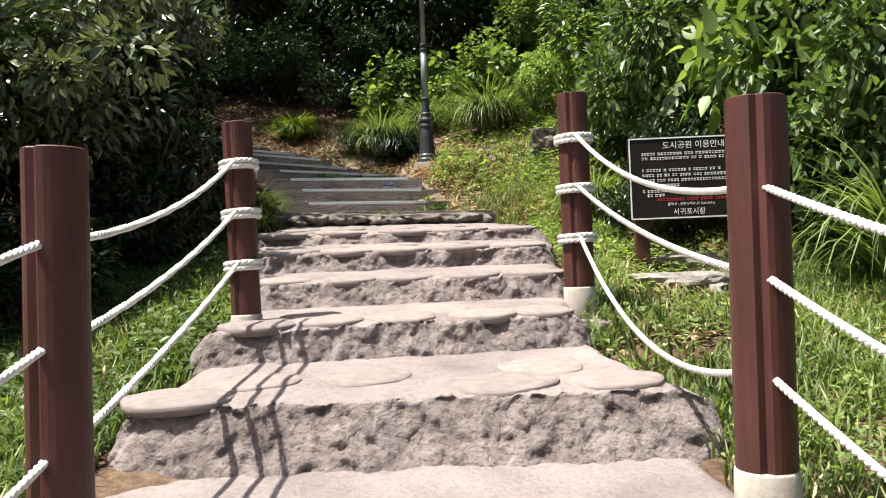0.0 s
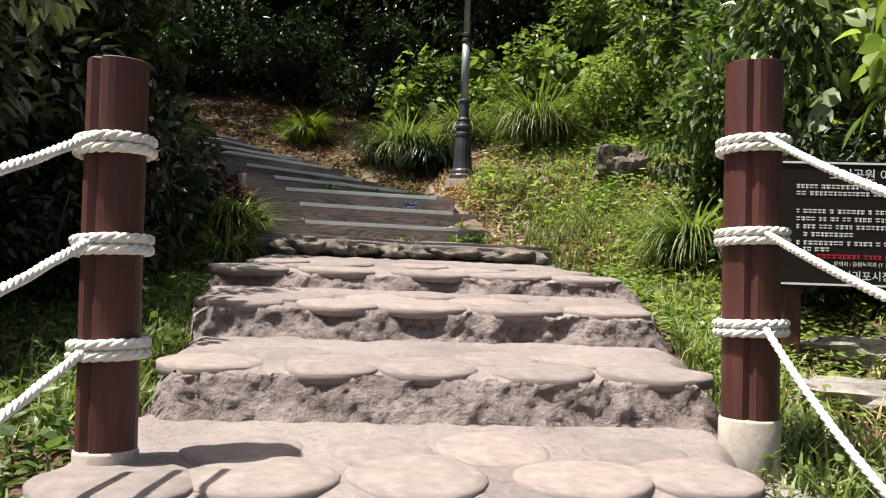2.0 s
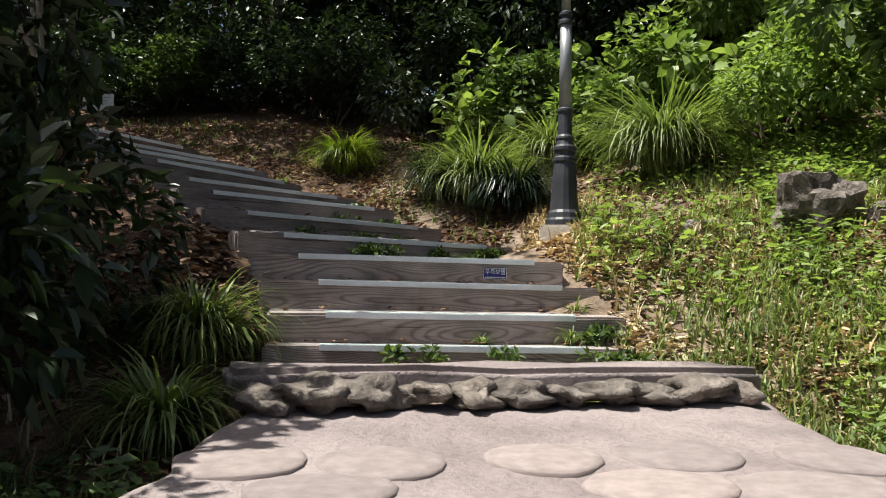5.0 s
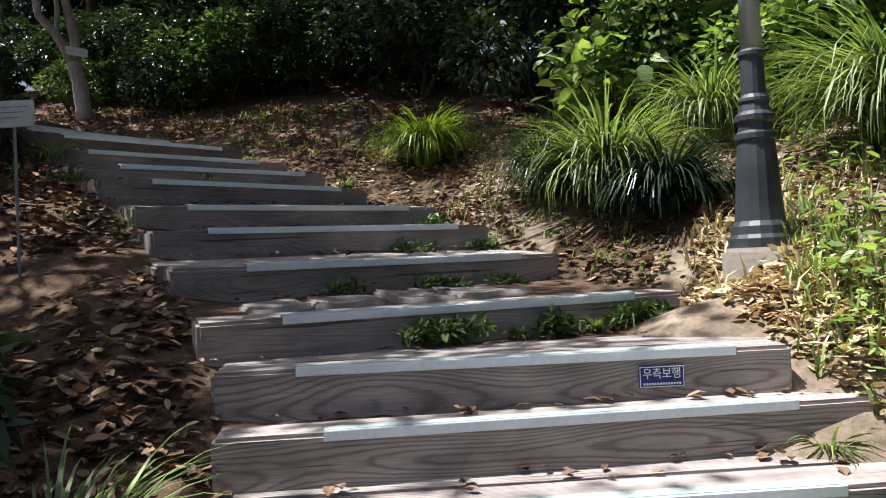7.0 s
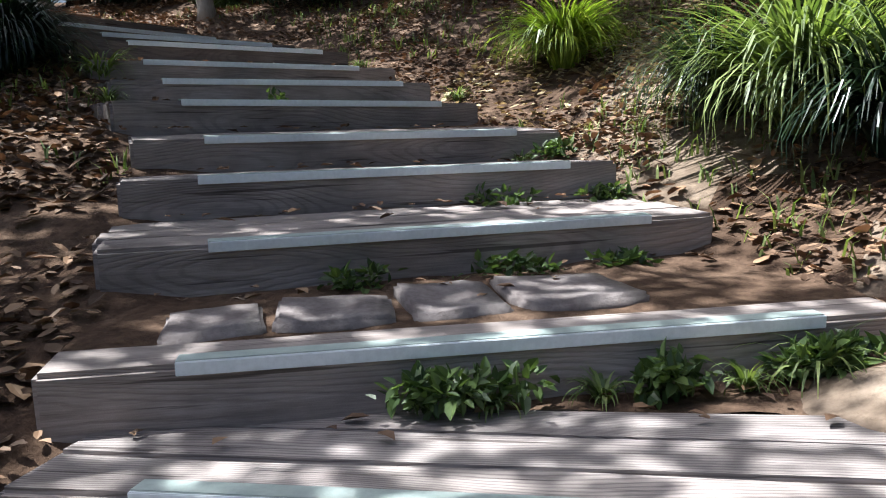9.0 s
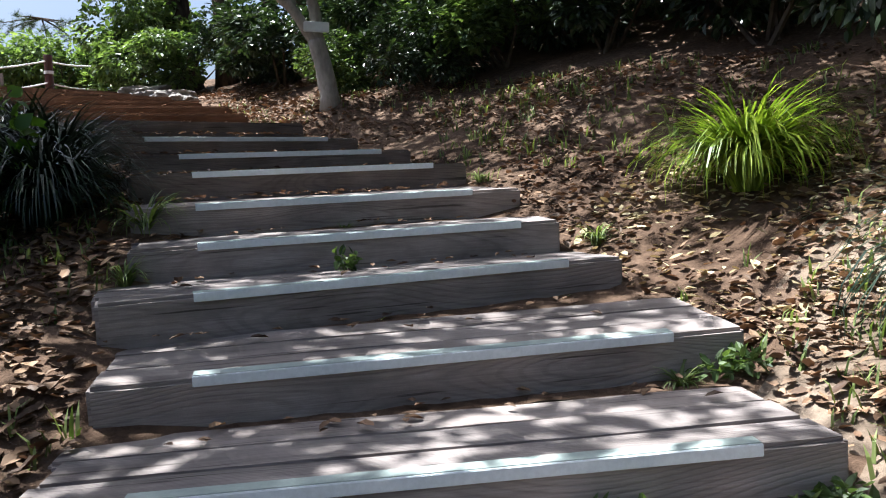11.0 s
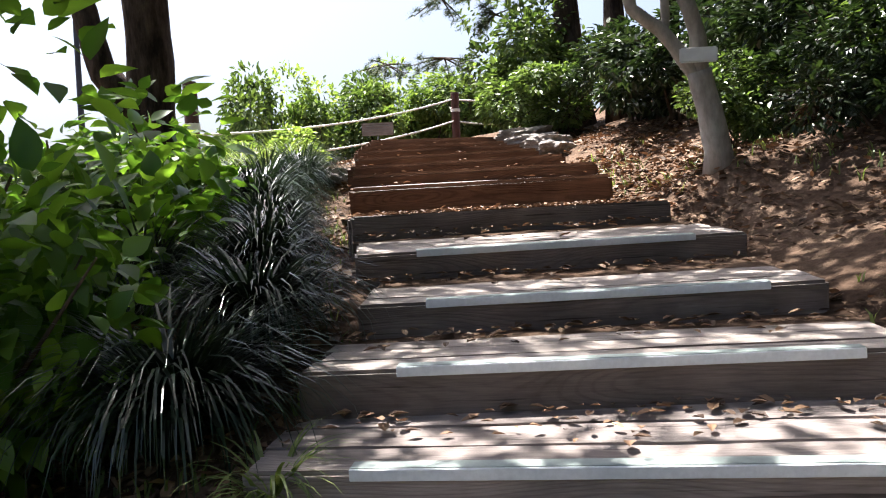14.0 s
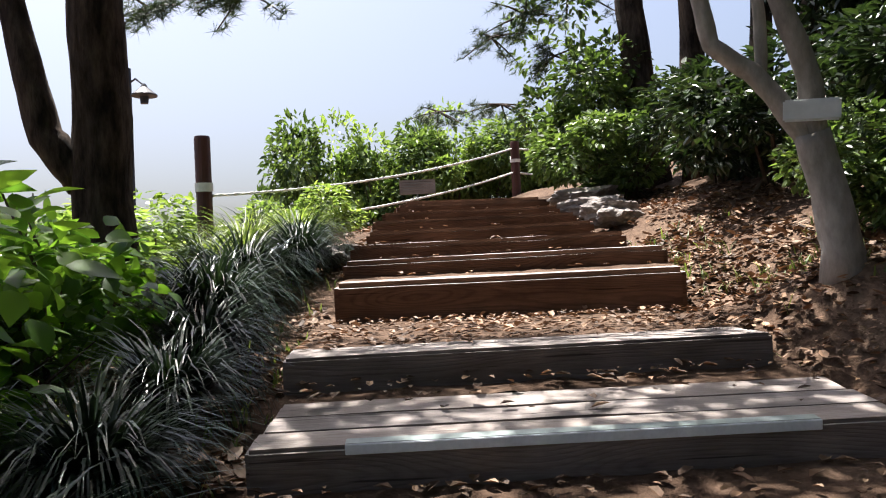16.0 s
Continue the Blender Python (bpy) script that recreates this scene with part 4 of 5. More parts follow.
# grey-barked tree with a name plate beside the upper steps
# its crowns are unseen, spread wide to shade the bank and the upper steps
limb_tree("tree", [(-8.93, 17.51, 4.85, 0.105), (-8.93, 17.46, 5.2, 0.092), (-8.94, 17.38, 5.5, 0.088)],
          [[(-8.92, 17.40, 5.45, 0.062), (-8.9, 17.36, 5.72, 0.06), (-8.88, 17.28, 5.95, 0.056), (-8.86, 17.2, 6.2, 0.052), (-8.8, 17.0, 7.6, 0.03)],
           [(-8.94, 17.40, 5.42, 0.058), (-8.97, 17.24, 5.65, 0.054), (-9.0, 17.10, 5.83, 0.05), (-9.02, 16.92, 5.98, 0.046), (-9.0, 16.88, 6.2, 0.044), (-9.2, 16.7, 7.6, 0.02)],
           [(-9.0, 17.15, 5.78, 0.034), (-8.95, 17.15, 6.1, 0.03), (-8.9, 17.1, 7.4, 0.015)]],
          M_BARK, "grey-barked forked tree with a small white name plate", [((-9.0, 17.4, 8.9), (2.6, 2.4, 1.1)), ((-10.7, 16.8, 9.4), (1.7, 1.6, 0.7)), ((-7.3, 15.9, 9.3), (2.2, 2.0, 0.8)), ((-6.2, 17.6, 8.8), (2.0, 2.0, 0.9))], L_DARK, 0.13, 330, 3)
bm = bmesh.new()
box(bm, (0.26, 0.02, 0.11), (0, 0, 0), 0.009)
plate = link_mesh("name_plate", bm, M_WHITE)
plate.matrix_world = pose(-8.84, 17.33, 5.59, -4, 4, 58)
tagged(plate, "small white name plate tied to the forked tree", "plate")

# leaning young tree left of the middle steps
# crowns added above the view, set by where their shade falls
limb_tree("tree", [(-6.1, 13.1, 3.55, 0.085), (-6.13, 12.95, 3.9, 0.085), (-6.2, 12.7, 4.4, 0.085), (-6.35, 12.42, 5.2, 0.078), (-6.5, 12.2, 6.2, 0.07), (-6.5, 12.1, 7.6, 0.04)],
          [[(-6.38, 12.4, 5.3, 0.05), (-6.0, 12.9, 6.4, 0.035), (-5.9, 13.4, 7.6, 0.015)]],
          M_BARK, "leaning grey young tree beside the middle steps", [((-5.9, 12.6, 8.0), (2.0, 1.8, 0.8)), ((-6.4, 13.6, 8.3), (1.5, 1.3, 0.6)), ((-7.7, 13.3, 7.4), (1.2, 1.0, 0.6)), ((-8.7, 13.6, 7.9), (1.0, 0.9, 0.5))], L_DARK, 0.13, 190, 8)

# old pine at the top of the slope
# real trunk and limbs; the unseen crowns are placed to shade steps and grasses
limb_tree("pine_tree", [(-11.5, 13.36, 4.5, 0.25), (-11.5, 13.38, 5.5, 0.215), (-11.47, 13.39, 6.6, 0.19), (-11.45, 13.38, 7.6, 0.2), (-11.6, 13.5, 11.0, 0.13)],
          [[(-11.5, 13.25, 5.7, 0.14), (-11.5, 12.98, 6.05, 0.125), (-11.52, 12.86, 6.5, 0.115), (-11.6, 12.72, 7.2, 0.1), (-11.8, 12.2, 9.0, 0.05)],
           [(-11.5, 13.4, 7.3, 0.12), (-11.3, 12.9, 7.8, 0.1), (-11.1, 12.2, 8.3, 0.05)],
           [(-11.5, 13.5, 7.9, 0.09), (-12.4, 14.0, 8.0, 0.06), (-13.3, 14.3, 7.8, 0.03)],
           [(-11.5, 13.5, 8.8, 0.10), (-10.0, 14.0, 9.6, 0.07), (-8.6, 14.4, 10.2, 0.03)]],
          M_PINE, "old pine with dark furrowed bark and a stout side limb",
          [((-11.0, 12.2, 10.2), (2.2, 2.0, 0.9)), ((-9.3, 14.0, 10.4), (2.3, 1.9, 0.8)), ((-10.6, 14.6, 10.2), (1.2, 1.1, 0.5)), ((-9.8, 12.8, 9.8), (2.0, 1.7, 1.0)), ((-10.2, 15.7, 10.6), (1.3, 1.1, 0.5))], L_PINE, 0.17, 800, 12, long=5.0)


def pine_bough(x, y, z, size, seed):
    """A drooping spray of needles at a bough's end, in tufts."""
    rnd = random.Random(seed)
    root = empty("pine_bough", Matrix.Translation((x, y, z)))
    bm = bmesh.new()
    verts, faces = [], []
    for k in range(9):
        e = Vector((rnd.uniform(-1, 1), rnd.uniform(-1, 1), rnd.uniform(-0.45, 0.3))) * size
        tube(bm, [(0, 0, 0.15 * size), e * 0.5 + Vector((0, 0, 0.1 * size)), e], [0.03 * size, 0.02 * size, 0.006], 5)
        for tuft in range(8):
            q = e * (0.45 + 0.55 * tuft / 7) + Vector((rnd.gauss(0, 0.09), rnd.gauss(0, 0.09), rnd.gauss(0, 0.07))) * size
            for j in range(26):
                d = Vector((rnd.gauss(0, 1), rnd.gauss(0, 1), rnd.gauss(0.35, 0.8))).normalized() * 0.13
                sd = d.cross(Vector((rnd.random(), rnd.random(), 0.3))).normalized() * 0.004
                i = len(verts)
                verts += [q - sd, q + sd, q + d]
                faces.append((i, i + 1, i + 2))
    part("twig", bm, M_PINE, root)
    raw_mesh("needle_spray", verts, faces, L_PINE, root)
    return tagged(root, "spray of green pine needles at a bough's end", "pine bough", "pine boughs")


for k, (x, y, z, s) in enumerate(((-13.3, 13.4, 7.55, 0.5), (-13.1, 13.9, 7.9, 0.6), (-13.4, 14.3, 7.75, 0.5), (-12.6, 14.4, 8.3, 0.5), (-16.7, 18.4, 8.0, 0.55), (-16.8, 17.5, 8.3, 0.6), (-16.7, 18.0, 8.6, 0.7), (-16.5, 18.6, 8.9, 0.8),
                                  (-19.5, 18.2, 7.9, 0.7), (-20.5, 17.2, 8.0, 0.7), (-16.6, 18.9, 7.5, 0.6))):
    pine_bough(x, y, z, s, 50 + k)

# trunks at the top, right of the steps
for k, (x, y, r, lean, h) in enumerate(((-15.6, 19.3, 0.24, (-0.5, -0.3), 7), (-14.6, 19.5, 0.17, (-0.3, 0.2), 6.5), (-13.9, 19.9, 0.15, (0.4, 0.3), 6), (-13.2, 20.1, 0.10, (-0.3, 0.4), 6), (-11.0, 19.8, 0.09, (0.4, 0.1), 6),
                                        (-9.6, 19.9, 0.10, (-0.4, 0.2), 6), (-8.0, 20.6, 0.10, (0.3, 0.2), 6), (-6.6, 20.2, 0.12, (0.2, 0.2), 6.5), (-5.2, 20.9, 0.10, (-0.2, 0.2), 6), (-12.2, 21.0, 0.1, (0.2, 0), 6))):
    ground_tree("tree", x, y, h, r, lean, M_PINE if k < 3 else M_TWIG, "slender dark-stemmed evergreen at the edge of the wood", [((lean[0], lean[1], h * 0.85), (1.9, 1.9, 1.7))] + ([((-0.9, -0.9, 2.6), (1.0, 0.9, 1.3))] if k == 0 else [((0.1, 0.5, 1.6), (1.1, 0.9, 1.3))] if k > 2 else []), L_DARK if k else L_MID, 0.12, 700, 70 + k)

# wood behind the lower steps and over them
WOOD = [(-2.2, 19.8), (0.2, 19.2), (2.4, 18.2), (4.6, 16.5), (-4.4, 21.0), (-0.8, 21.6), (2.2, 21.2), (5.6, 19.5), (-7, 22.4), (-9.6, 23), (-3, 24), (0.6, 24.5), (4.6, 23), (7.2, 14.0), (7.2, 10.5),
        (-1.2, 19.0), (1.3, 18.9), (3.6, 17.4), (-3.4, 19.9), (-5.9, 21.9), (-12.4, 23), (-15.5, 23.5), (6.3, 17.2), (8, 17), (5.8, 12.4), (-1.8, 26.5), (-5.5, 26), (2.5, 26.5), (-9, 26.5), (6.5, 26)]
first = []
for k, (x, y) in enumerate(WOOD):
    if k < 4:
        first.append(ground_tree("tree", x, y, 6.5, 0.13, (0.3 * math.sin(k * 3), 0.3), M_TWIG, "dark broadleaf evergreen in the wood behind the steps",
                                 [((0.1, 0, 1.1), (1.7, 1.6, 1.2)), ((0, 0, 3.0), (2.0, 1.9, 1.7)), ((0.3, 0.2, 5.4), (2.3, 2.2, 1.9)), ((-0.3, 0, 7.6), (1.9, 1.9, 1.3))], L_DARK, 0.14, 1000, 100 + k))
    else:
        copy_thing(first[k % 4], pose(x, y, hill(x, y), 0, 0, k * 77 % 360))
# tall evergreens on the left whose shade lies on the timber steps
for k, (x, y, h) in enumerate(((-5.2, 9.6, 6.0), (-7.2, 11.2, 6.0), (-4.9, 7.0, 4.6))):
    ground_tree("tree", x, y, h, 0.16, (0.3, 0.4), M_TWIG, "broad dark evergreen overhanging the steps",
                [((-0.6, 1.1, h * 0.8), (1.4, 1.4, 1.0)), ((0.2, 0.0, h * 0.52), (1.6, 1.5, 1.3))], L_DARK, 0.13, 620, 130 + k)

# tall trees added here: their high crowns, out of view, shade the timber steps
for k, (base, crowns) in enumerate((((-8.4, 10.4, 0.2), [((-5.2, 12.3, 8.6), (1.7, 1.6, 0.6)), ((-6.9, 13.2, 9.0), (1.6, 1.5, 0.6)), ((-8.5, 12.6, 9.6), (1.7, 1.5, 0.7))]),
                                    ((-6.4, 8.6, 0.2), [((-4.5, 11.4, 8.1), (1.4, 1.3, 0.6)), ((-5.3, 12.6, 7.9), (1.3, 1.2, 0.5)), ((-6.2, 10.9, 8.4), (1.6, 1.5, 0.7)), ((-5.6, 11.9, 9.0), (1.3, 1.2, 0.5))]),
                                    ((-1.4, 19.4, 0.18), [((-2.6, 16.4, 9.2), (1.7, 1.6, 0.7)), ((-5.2, 16.4, 9.3), (1.8, 1.6, 0.7)), ((-0.2, 16.8, 9.7), (1.8, 1.6, 0.8))]),
                                    ((-8.6, 20.4, 0.17), [((-7.2, 16.5, 9.3), (1.8, 1.6, 0.7)), ((-6.0, 15.8, 9.9), (1.6, 1.5, 0.6)), ((-9.3, 15.7, 9.7), (1.5, 1.4, 0.6))]))):
    x, y, r = base
    z = hill(x, y)
    limbs = []
    for c, shape in crowns:
        limbs.append([(x, y, z + 3.6, r * 0.5), (x + (c[0] - x) * 0.35, y + (c[1] - y) * 0.35, z + 5.4, r * 0.4), (c[0], c[1], c[2], r * 0.15)])
    limb_tree("tree", [(x, y, z, r), (x + 0.1, y, z + 2, r * 0.85), (x, y + 0.1, z + 4, r * 0.6), (x, y, z + 6.5, r * 0.3)], limbs, M_TWIG, "added tall dark broadleaf tree, its unseen high crown shading the timber steps", crowns, L_DARK, 0.16, 330, 160 + k)

# glossy-leaved small trees that overhang the stone steps, black shade beneath
for k, (x, y, h, crowns) in enumerate(((-3.45, 7.9, 2.2, [((0.5, -0.1, 1.75), (1.05, 1.15, 0.75)), ((0.2, 0.3, 2.55), (1.2, 1.2, 0.75)), ((-0.5, -0.5, 1.5), (0.9, 0.9, 0.8))]),
                                       (-4.2, 6.3, 2.2, [((0.4, -0.1, 1.5), (1.05, 1.0, 0.85)), ((0.1, 0.3, 2.5), (1.2, 1.2, 0.8))]),
                                       (-4.05, 9.5, 2.6, [((0.6, -0.2, 2.3), (1.1, 1.2, 0.8)), ((-0.2, 0.1, 3.0), (1.4, 1.3, 0.9))]))):
    ground_tree("tree", x, y, h, 0.07, (0.3, -0.1), M_TWIG, "small tree with glossy grey-green leaves overhanging the stone steps", crowns, L_GREY, 0.115, 1700, 150 + k, long=2.1)

# shrubs: x, y, radius, height, leaf kind, seed
SHRUBS = [(-3.1, 7.3, 0.9, 1.1, "dark", 4), (-4.3, 6.4, 1.0, 1.3, "dark", 3), (-3.4, 9.0, 1.2, 2.8, "dark", 4), (-3.7, 10.4, 1.0, 2.2, "dark", 3), (-2.95, 8.5, 0.8, 1.4, "dark", 4), (-5.2, 8.0, 1.5, 3.0, "dark", 3),
          (2.05, 10.9, 0.95, 2.6, "mid", 5), (2.0, 10.0, 0.6, 1.5, "dark", 3), (1.75, 12.0, 0.8, 1.9, "mid", 6), (3.2, 10.2, 1.4, 3.2, "mid", 6), (1.85, 9.75, 0.5, 1.0, "dark", 4), (-9.7, 13.45, 0.8, 1.35, "broad", 9), (-10.6, 13.0, 0.9, 1.3, "broad", 9), (-16.6, 12.9, 1.0, 1.5, "light", 7), (-17.4, 14.6, 1.0, 1.3, "light", 8), (-15.2, 12.6, 0.9, 1.2, "mid", 6), (4.6, 9.3, 1.4, 3.4, "mid", 5), (2.1, 12.4, 1.1, 2.3, "mid", 6), (3.6, 8.6, 1.0, 2.6, "mid", 6), (3.4, 12.4, 1.5, 3.4, "mid", 5), (0.9, 15.4, 0.9, 1.5, "light", 8), (0.35, 16.0, 0.8, 1.5, "bright", 11), (-0.9, 16.5, 0.8, 1.4, "bright", 12), (1.3, 15.8, 0.8, 1.7, "bright", 11), (-2.2, 16.9, 0.8, 1.5, "bright", 12), (3.0, 9.9, 1.0, 3.3, "bright", 11),
          (2.2, 14.4, 1.4, 2.6, "mid", 5), (4.2, 7.6, 1.0, 1.8, "dark", 4), (3.1, 9.5, 0.9, 1.3, "dark", 3), (-0.4, 16.6, 1.1, 1.7, "light", 7), (-1.8, 17.0, 1.1, 1.6, "mid", 6), (-3.0, 18.0, 1.2, 2.0, "dark", 4), (1.2, 17.2, 1.3, 2.4, "light", 8),
          (-4.8, 18.9, 1.2, 1.7, "dark", 3), (-6.6, 19.2, 1.0, 1.4, "dark", 4), (-7.8, 18.9, 1.0, 1.3, "mid", 5), (-10.3, 19.3, 1.1, 1.5, "dark", 3), (-12.2, 19.0, 1.1, 1.5, "dark", 4), (-14.6, 18.6, 1.0, 1.3, "mid", 6), (-15.9, 18.7, 1.2, 2.2, "mid", 5),
          (-5.9, 12.0, 0.9, 2.4, "broad", 9), (-7.0, 12.6, 1.0, 2.4, "broad", 10), (-6.6, 13.2, 0.7, 1.5, "broad", 9), (-8.3, 13.0, 1.0, 1.6, "broad", 10), (-9.4, 13.2, 0.9, 1.0, "mid", 6), (-7.9, 11.6, 1.2, 2.2, "dark", 3), (-9.2, 19.0, 1.0, 1.4, "dark", 3), (-11.3, 19.4, 1.0, 1.5, "dark", 4), (-13.4, 19.2, 1.0, 1.4, "dark", 3), (-8.4, 19.6, 1.2, 2.2, "dark", 4), (-7.2, 20.2, 1.3, 2.4, "dark", 3), (-5.6, 19.8, 1.3, 2.2, "dark", 4), (-10.0, 20.6, 1.4, 2.6, "dark", 3), (-12.3, 20.6, 1.4, 2.6, "dark", 4), (-9.7, 18.2, 0.6, 0.9, "mid", 5), (-8.2, 18.3, 0.7, 1.0, "dark", 3),
          (-12.5, 13.2, 1.2, 1.1, "light", 7), (-14.0, 12.4, 1.3, 1.3, "light", 8)]
LEAF = {"grey": (L_GREY, 0.085, 5200, 2.2, "bushy shrub with small glossy grey-green leaves"), "dark": (L_DARK, 0.10, 3800, 2.0, "dense dark green evergreen shrub"), "mid": (L_MID, 0.105, 3900, 1.8, "leafy mid-green shrub on the bank"),
        "light": (L_LIGHT, 0.10, 3600, 1.8, "bright light-green shrub on the bank"), "bright": (L_LIGHT, 0.2, 420, 1.4, "plant with broad bright green leaves"), "broad": (L_BROAD, 0.15, 1000, 1.5, "shrub with large broad light-catching leaves")}
for x, y, r, h, kind, seed in SHRUBS:
    mat, size, n, long, label = LEAF[kind]
    bush(kind, x, y, hill(x, y) - 0.1, r, h, mat, size, n, label, seed, long)
# clipped hedge behind the fence at the top
for k in range(9):
    x, y = -23.4 + 0.1 * k, 14.6 + 0.78 * k
    z = hill(x, y) - 0.2
    bush("light" if k % 3 else "mid", x, y, z, 1.3, 8.45 + 0.22 * math.sin(k * 2) - z, L_LIGHT if k % 3 else L_MID, 0.085, 5000, "tall light-green hedge shrub behind the rope fence", 7 if k % 3 else 5, 2.0, "hedge shrubs")

# long-bladed clumps
CLUMPS = [(-3.86, 16.45, 0.74, 480, L_YELLOW, 0.011), (-1.95, 15.0, 0.95, 600, L_BLADE, 0.011), (-2.45, 15.3, 0.8, 420, L_BLADE_DARK, 0.0095), (-0.15, 15.1, 1.25, 560, L_BLADE, 0.013), (1.25, 10.7, 0.8, 520, L_BLADE, 0.012), (-2.72, 10.95, 0.7, 420, L_BLADE, 0.010),
          (-2.36, 10.05, 0.6, 300, L_BLADE, 0.011), (-2.85, 10.95, 0.5, 160, L_BLADE, 0.01), (3.3, 7.9, 1.5, 200, L_BLADE, 0.016), (-6.55, 13.85, 0.8, 520, L_BLADE_DARK, 0.0095), (-7.2, 14.15, 0.7, 420, L_BLADE_DARK, 0.0095), (-7.95, 14.2, 0.65, 420, L_BLADE_DARK, 0.0095), (-8.8, 14.3, 0.65, 420, L_BLADE_DARK, 0.0095),
          (-9.7, 14.3, 0.7, 380, L_BLADE_DARK, 0.0095), (-10.5, 14.25, 0.9, 460, L_BLADE_DARK, 0.0095), (-12.2, 14.75, 0.75, 360, L_BLADE_DARK, 0.0095), (-13.2, 14.75, 0.75, 380, L_BLADE_DARK, 0.0095), (-14.4, 14.6, 0.8, 300, L_BLADE, 0.012), (-12.7, 13.9, 0.8, 300, L_BLADE, 0.012),
          (-6.0, 14.15, 0.35, 60, L_BLADE, 0.008), (-1.3, 16.0, 0.9, 380, L_BLADE, 0.011), (-1.55, 14.75, 0.75, 420, L_BLADE_DARK, 0.014), (-8.2, 13.6, 0.8, 360, L_BLADE_DARK, 0.0095), (-11.5, 14.35, 0.9, 420, L_BLADE_DARK, 0.0095), (-13.6, 14.2, 0.9, 340, L_BLADE, 0.01), (-15.0, 14.2, 0.9, 340, L_BLADE_DARK, 0.0095), (-14.2, 13.4, 0.9, 300, L_BLADE, 0.01), (-16.0, 14.4, 0.9, 300, L_BLADE, 0.01)]
for k, (x, y, L, n, mat, w) in enumerate(CLUMPS):
    label = {L_YELLOW.name: "bright yellow-green clump of arching long leaves", L_BLADE.name: "green clump of arching strap-like leaves", L_BLADE_DARK.name: "dark green clump of glossy strap-like leaves"}[mat.name]
    grass_clump(x, y, hill(x, y) - 0.03, L, n, mat, label, 200 + k, w)


# ---- scattered ground cover ----
def on_steps(x, y, margin=0.0):
    for group, le, ri in ((STEPS, 0.34, 0.27), (STONE, 0.0, 0.0)):
        for s, nx in zip(group, group[1:]):
            quad = []
            for q in (s, nx):
                a, b = edge_points(q, le + margin, ri + margin)
                quad.append((a, b))
            p = [quad[0][0], quad[0][1], quad[1][1], quad[1][0]]
            inside = True
            for k in range(4):
                e, w = p[(k + 1) % 4] - p[k], Vector((x, y, 0)) - p[k]
                if e.x * w.y - e.y * w.x < 0:
                    inside = False
                    break
            if inside:
                return True
    return False


MASK = {}


def covered(x, y, margin=0.0):
    """Whether the steps cover this place, looked up in cells of 8 cm."""
    key = (round(x / 0.08), round(y / 0.08))
    if key not in MASK:
        MASK[key] = on_steps(key[0] * 0.08, key[1] * 0.08, 0.02)
    return MASK[key]


def scatter_blades(name, area, n, length, mat, label, seed, width=0.006, keep=None):
    rnd = random.Random(seed)
    verts, faces = [], []
    made = tries = 0
    while made < n and tries < n * 6:
        tries += 1
        x, y = rnd.uniform(area[0], area[2]), rnd.uniform(area[1], area[3])
        if noise.noise(Vector((x * 0.9, y * 0.9, seed))) < rnd.uniform(-0.35, 0.25) or covered(x, y) or (keep and not keep(x, y)):
            continue
        z = hill(x, y) - 0.01
        for b in range(3):
            made += 1
            L = length * rnd.uniform(0.4, 1.25)
            a = rnd.uniform(0, 6.28)
            o = Vector((math.cos(a), math.sin(a), 0))
            sd = Vector((-o.y, o.x, 0)) * width * rnd.uniform(0.6, 1.4)
            p0 = Vector((x + rnd.gauss(0, 0.015), y + rnd.gauss(0, 0.015), z))
            p1 = p0 + o * L * 0.18 + Vector((0, 0, L * 0.55))
            p2 = p0 + o * L * rnd.uniform(0.3, 0.7) + Vector((0, 0, L * rnd.uniform(0.65, 0.95)))
            i = len(verts)
            verts += [p0 - sd, p0 + sd, p1 + sd * 0.8, p1 - sd * 0.8, p2]
            faces += [(i, i + 1, i + 2, i + 3), (i + 3, i + 2, i + 4)]
    tagged(raw_mesh(name, verts, faces, mat), label, "grass", kind="stuff")


def scatter_leaves(name, area, n, size, mat, label, seed, lift=0.01, keep=None, steps=False, upright=0.0, clumped=0.25):
    rnd = random.Random(seed)
    verts, faces = [], []
    made = tries = 0
    while made < n and tries < n * 8:
        tries += 1
        x, y = rnd.uniform(area[0], area[2]), rnd.uniform(area[1], area[3])
        if noise.noise(Vector((x * 1.1, y * 1.1, seed))) < rnd.uniform(-0.5, clumped) or (not steps and covered(x, y)) or (keep and not keep(x, y)):
            continue
        made += 1
        p = Vector((x, y, hill(x, y) + lift + rnd.uniform(0, 0.02 + upright)))
        s = size * rnd.uniform(0.5, 1.3)
        a = rnd.uniform(0, 6.28)
        o = Vector((math.cos(a), math.sin(a), rnd.gauss(0, 0.25))).normalized() * s
        sd = Vector((-math.sin(a), math.cos(a), rnd.gauss(0, 0.3))).normalized() * s * rnd.uniform(0.2, 0.36)
        up = Vector((0, 0, s * rnd.uniform(0.03, 0.2)))
        i = len(verts)
        curl = up * rnd.uniform(-0.5, 1.2)
        verts += [p, p + o * 0.25 + sd * 0.8 + up * 0.5, p + o * 0.62 + sd * 0.85 + up, p + o + curl, p + o * 0.66 - sd * 0.8 + up * 0.8, p + o * 0.28 - sd * 0.9 + up * 0.4, p + o * 0.3, p + o * 0.65 + curl * 0.4]
        faces += [(i, i + 6, i + 1), (i + 1, i + 6, i + 7, i + 2), (i + 2, i + 7, i + 3), (i + 3, i + 7, i + 4), (i + 4, i + 7, i + 6, i + 5), (i + 5, i + 6, i)]
    tagged(raw_mesh(name, verts, faces, mat), label, "litter", kind="stuff")


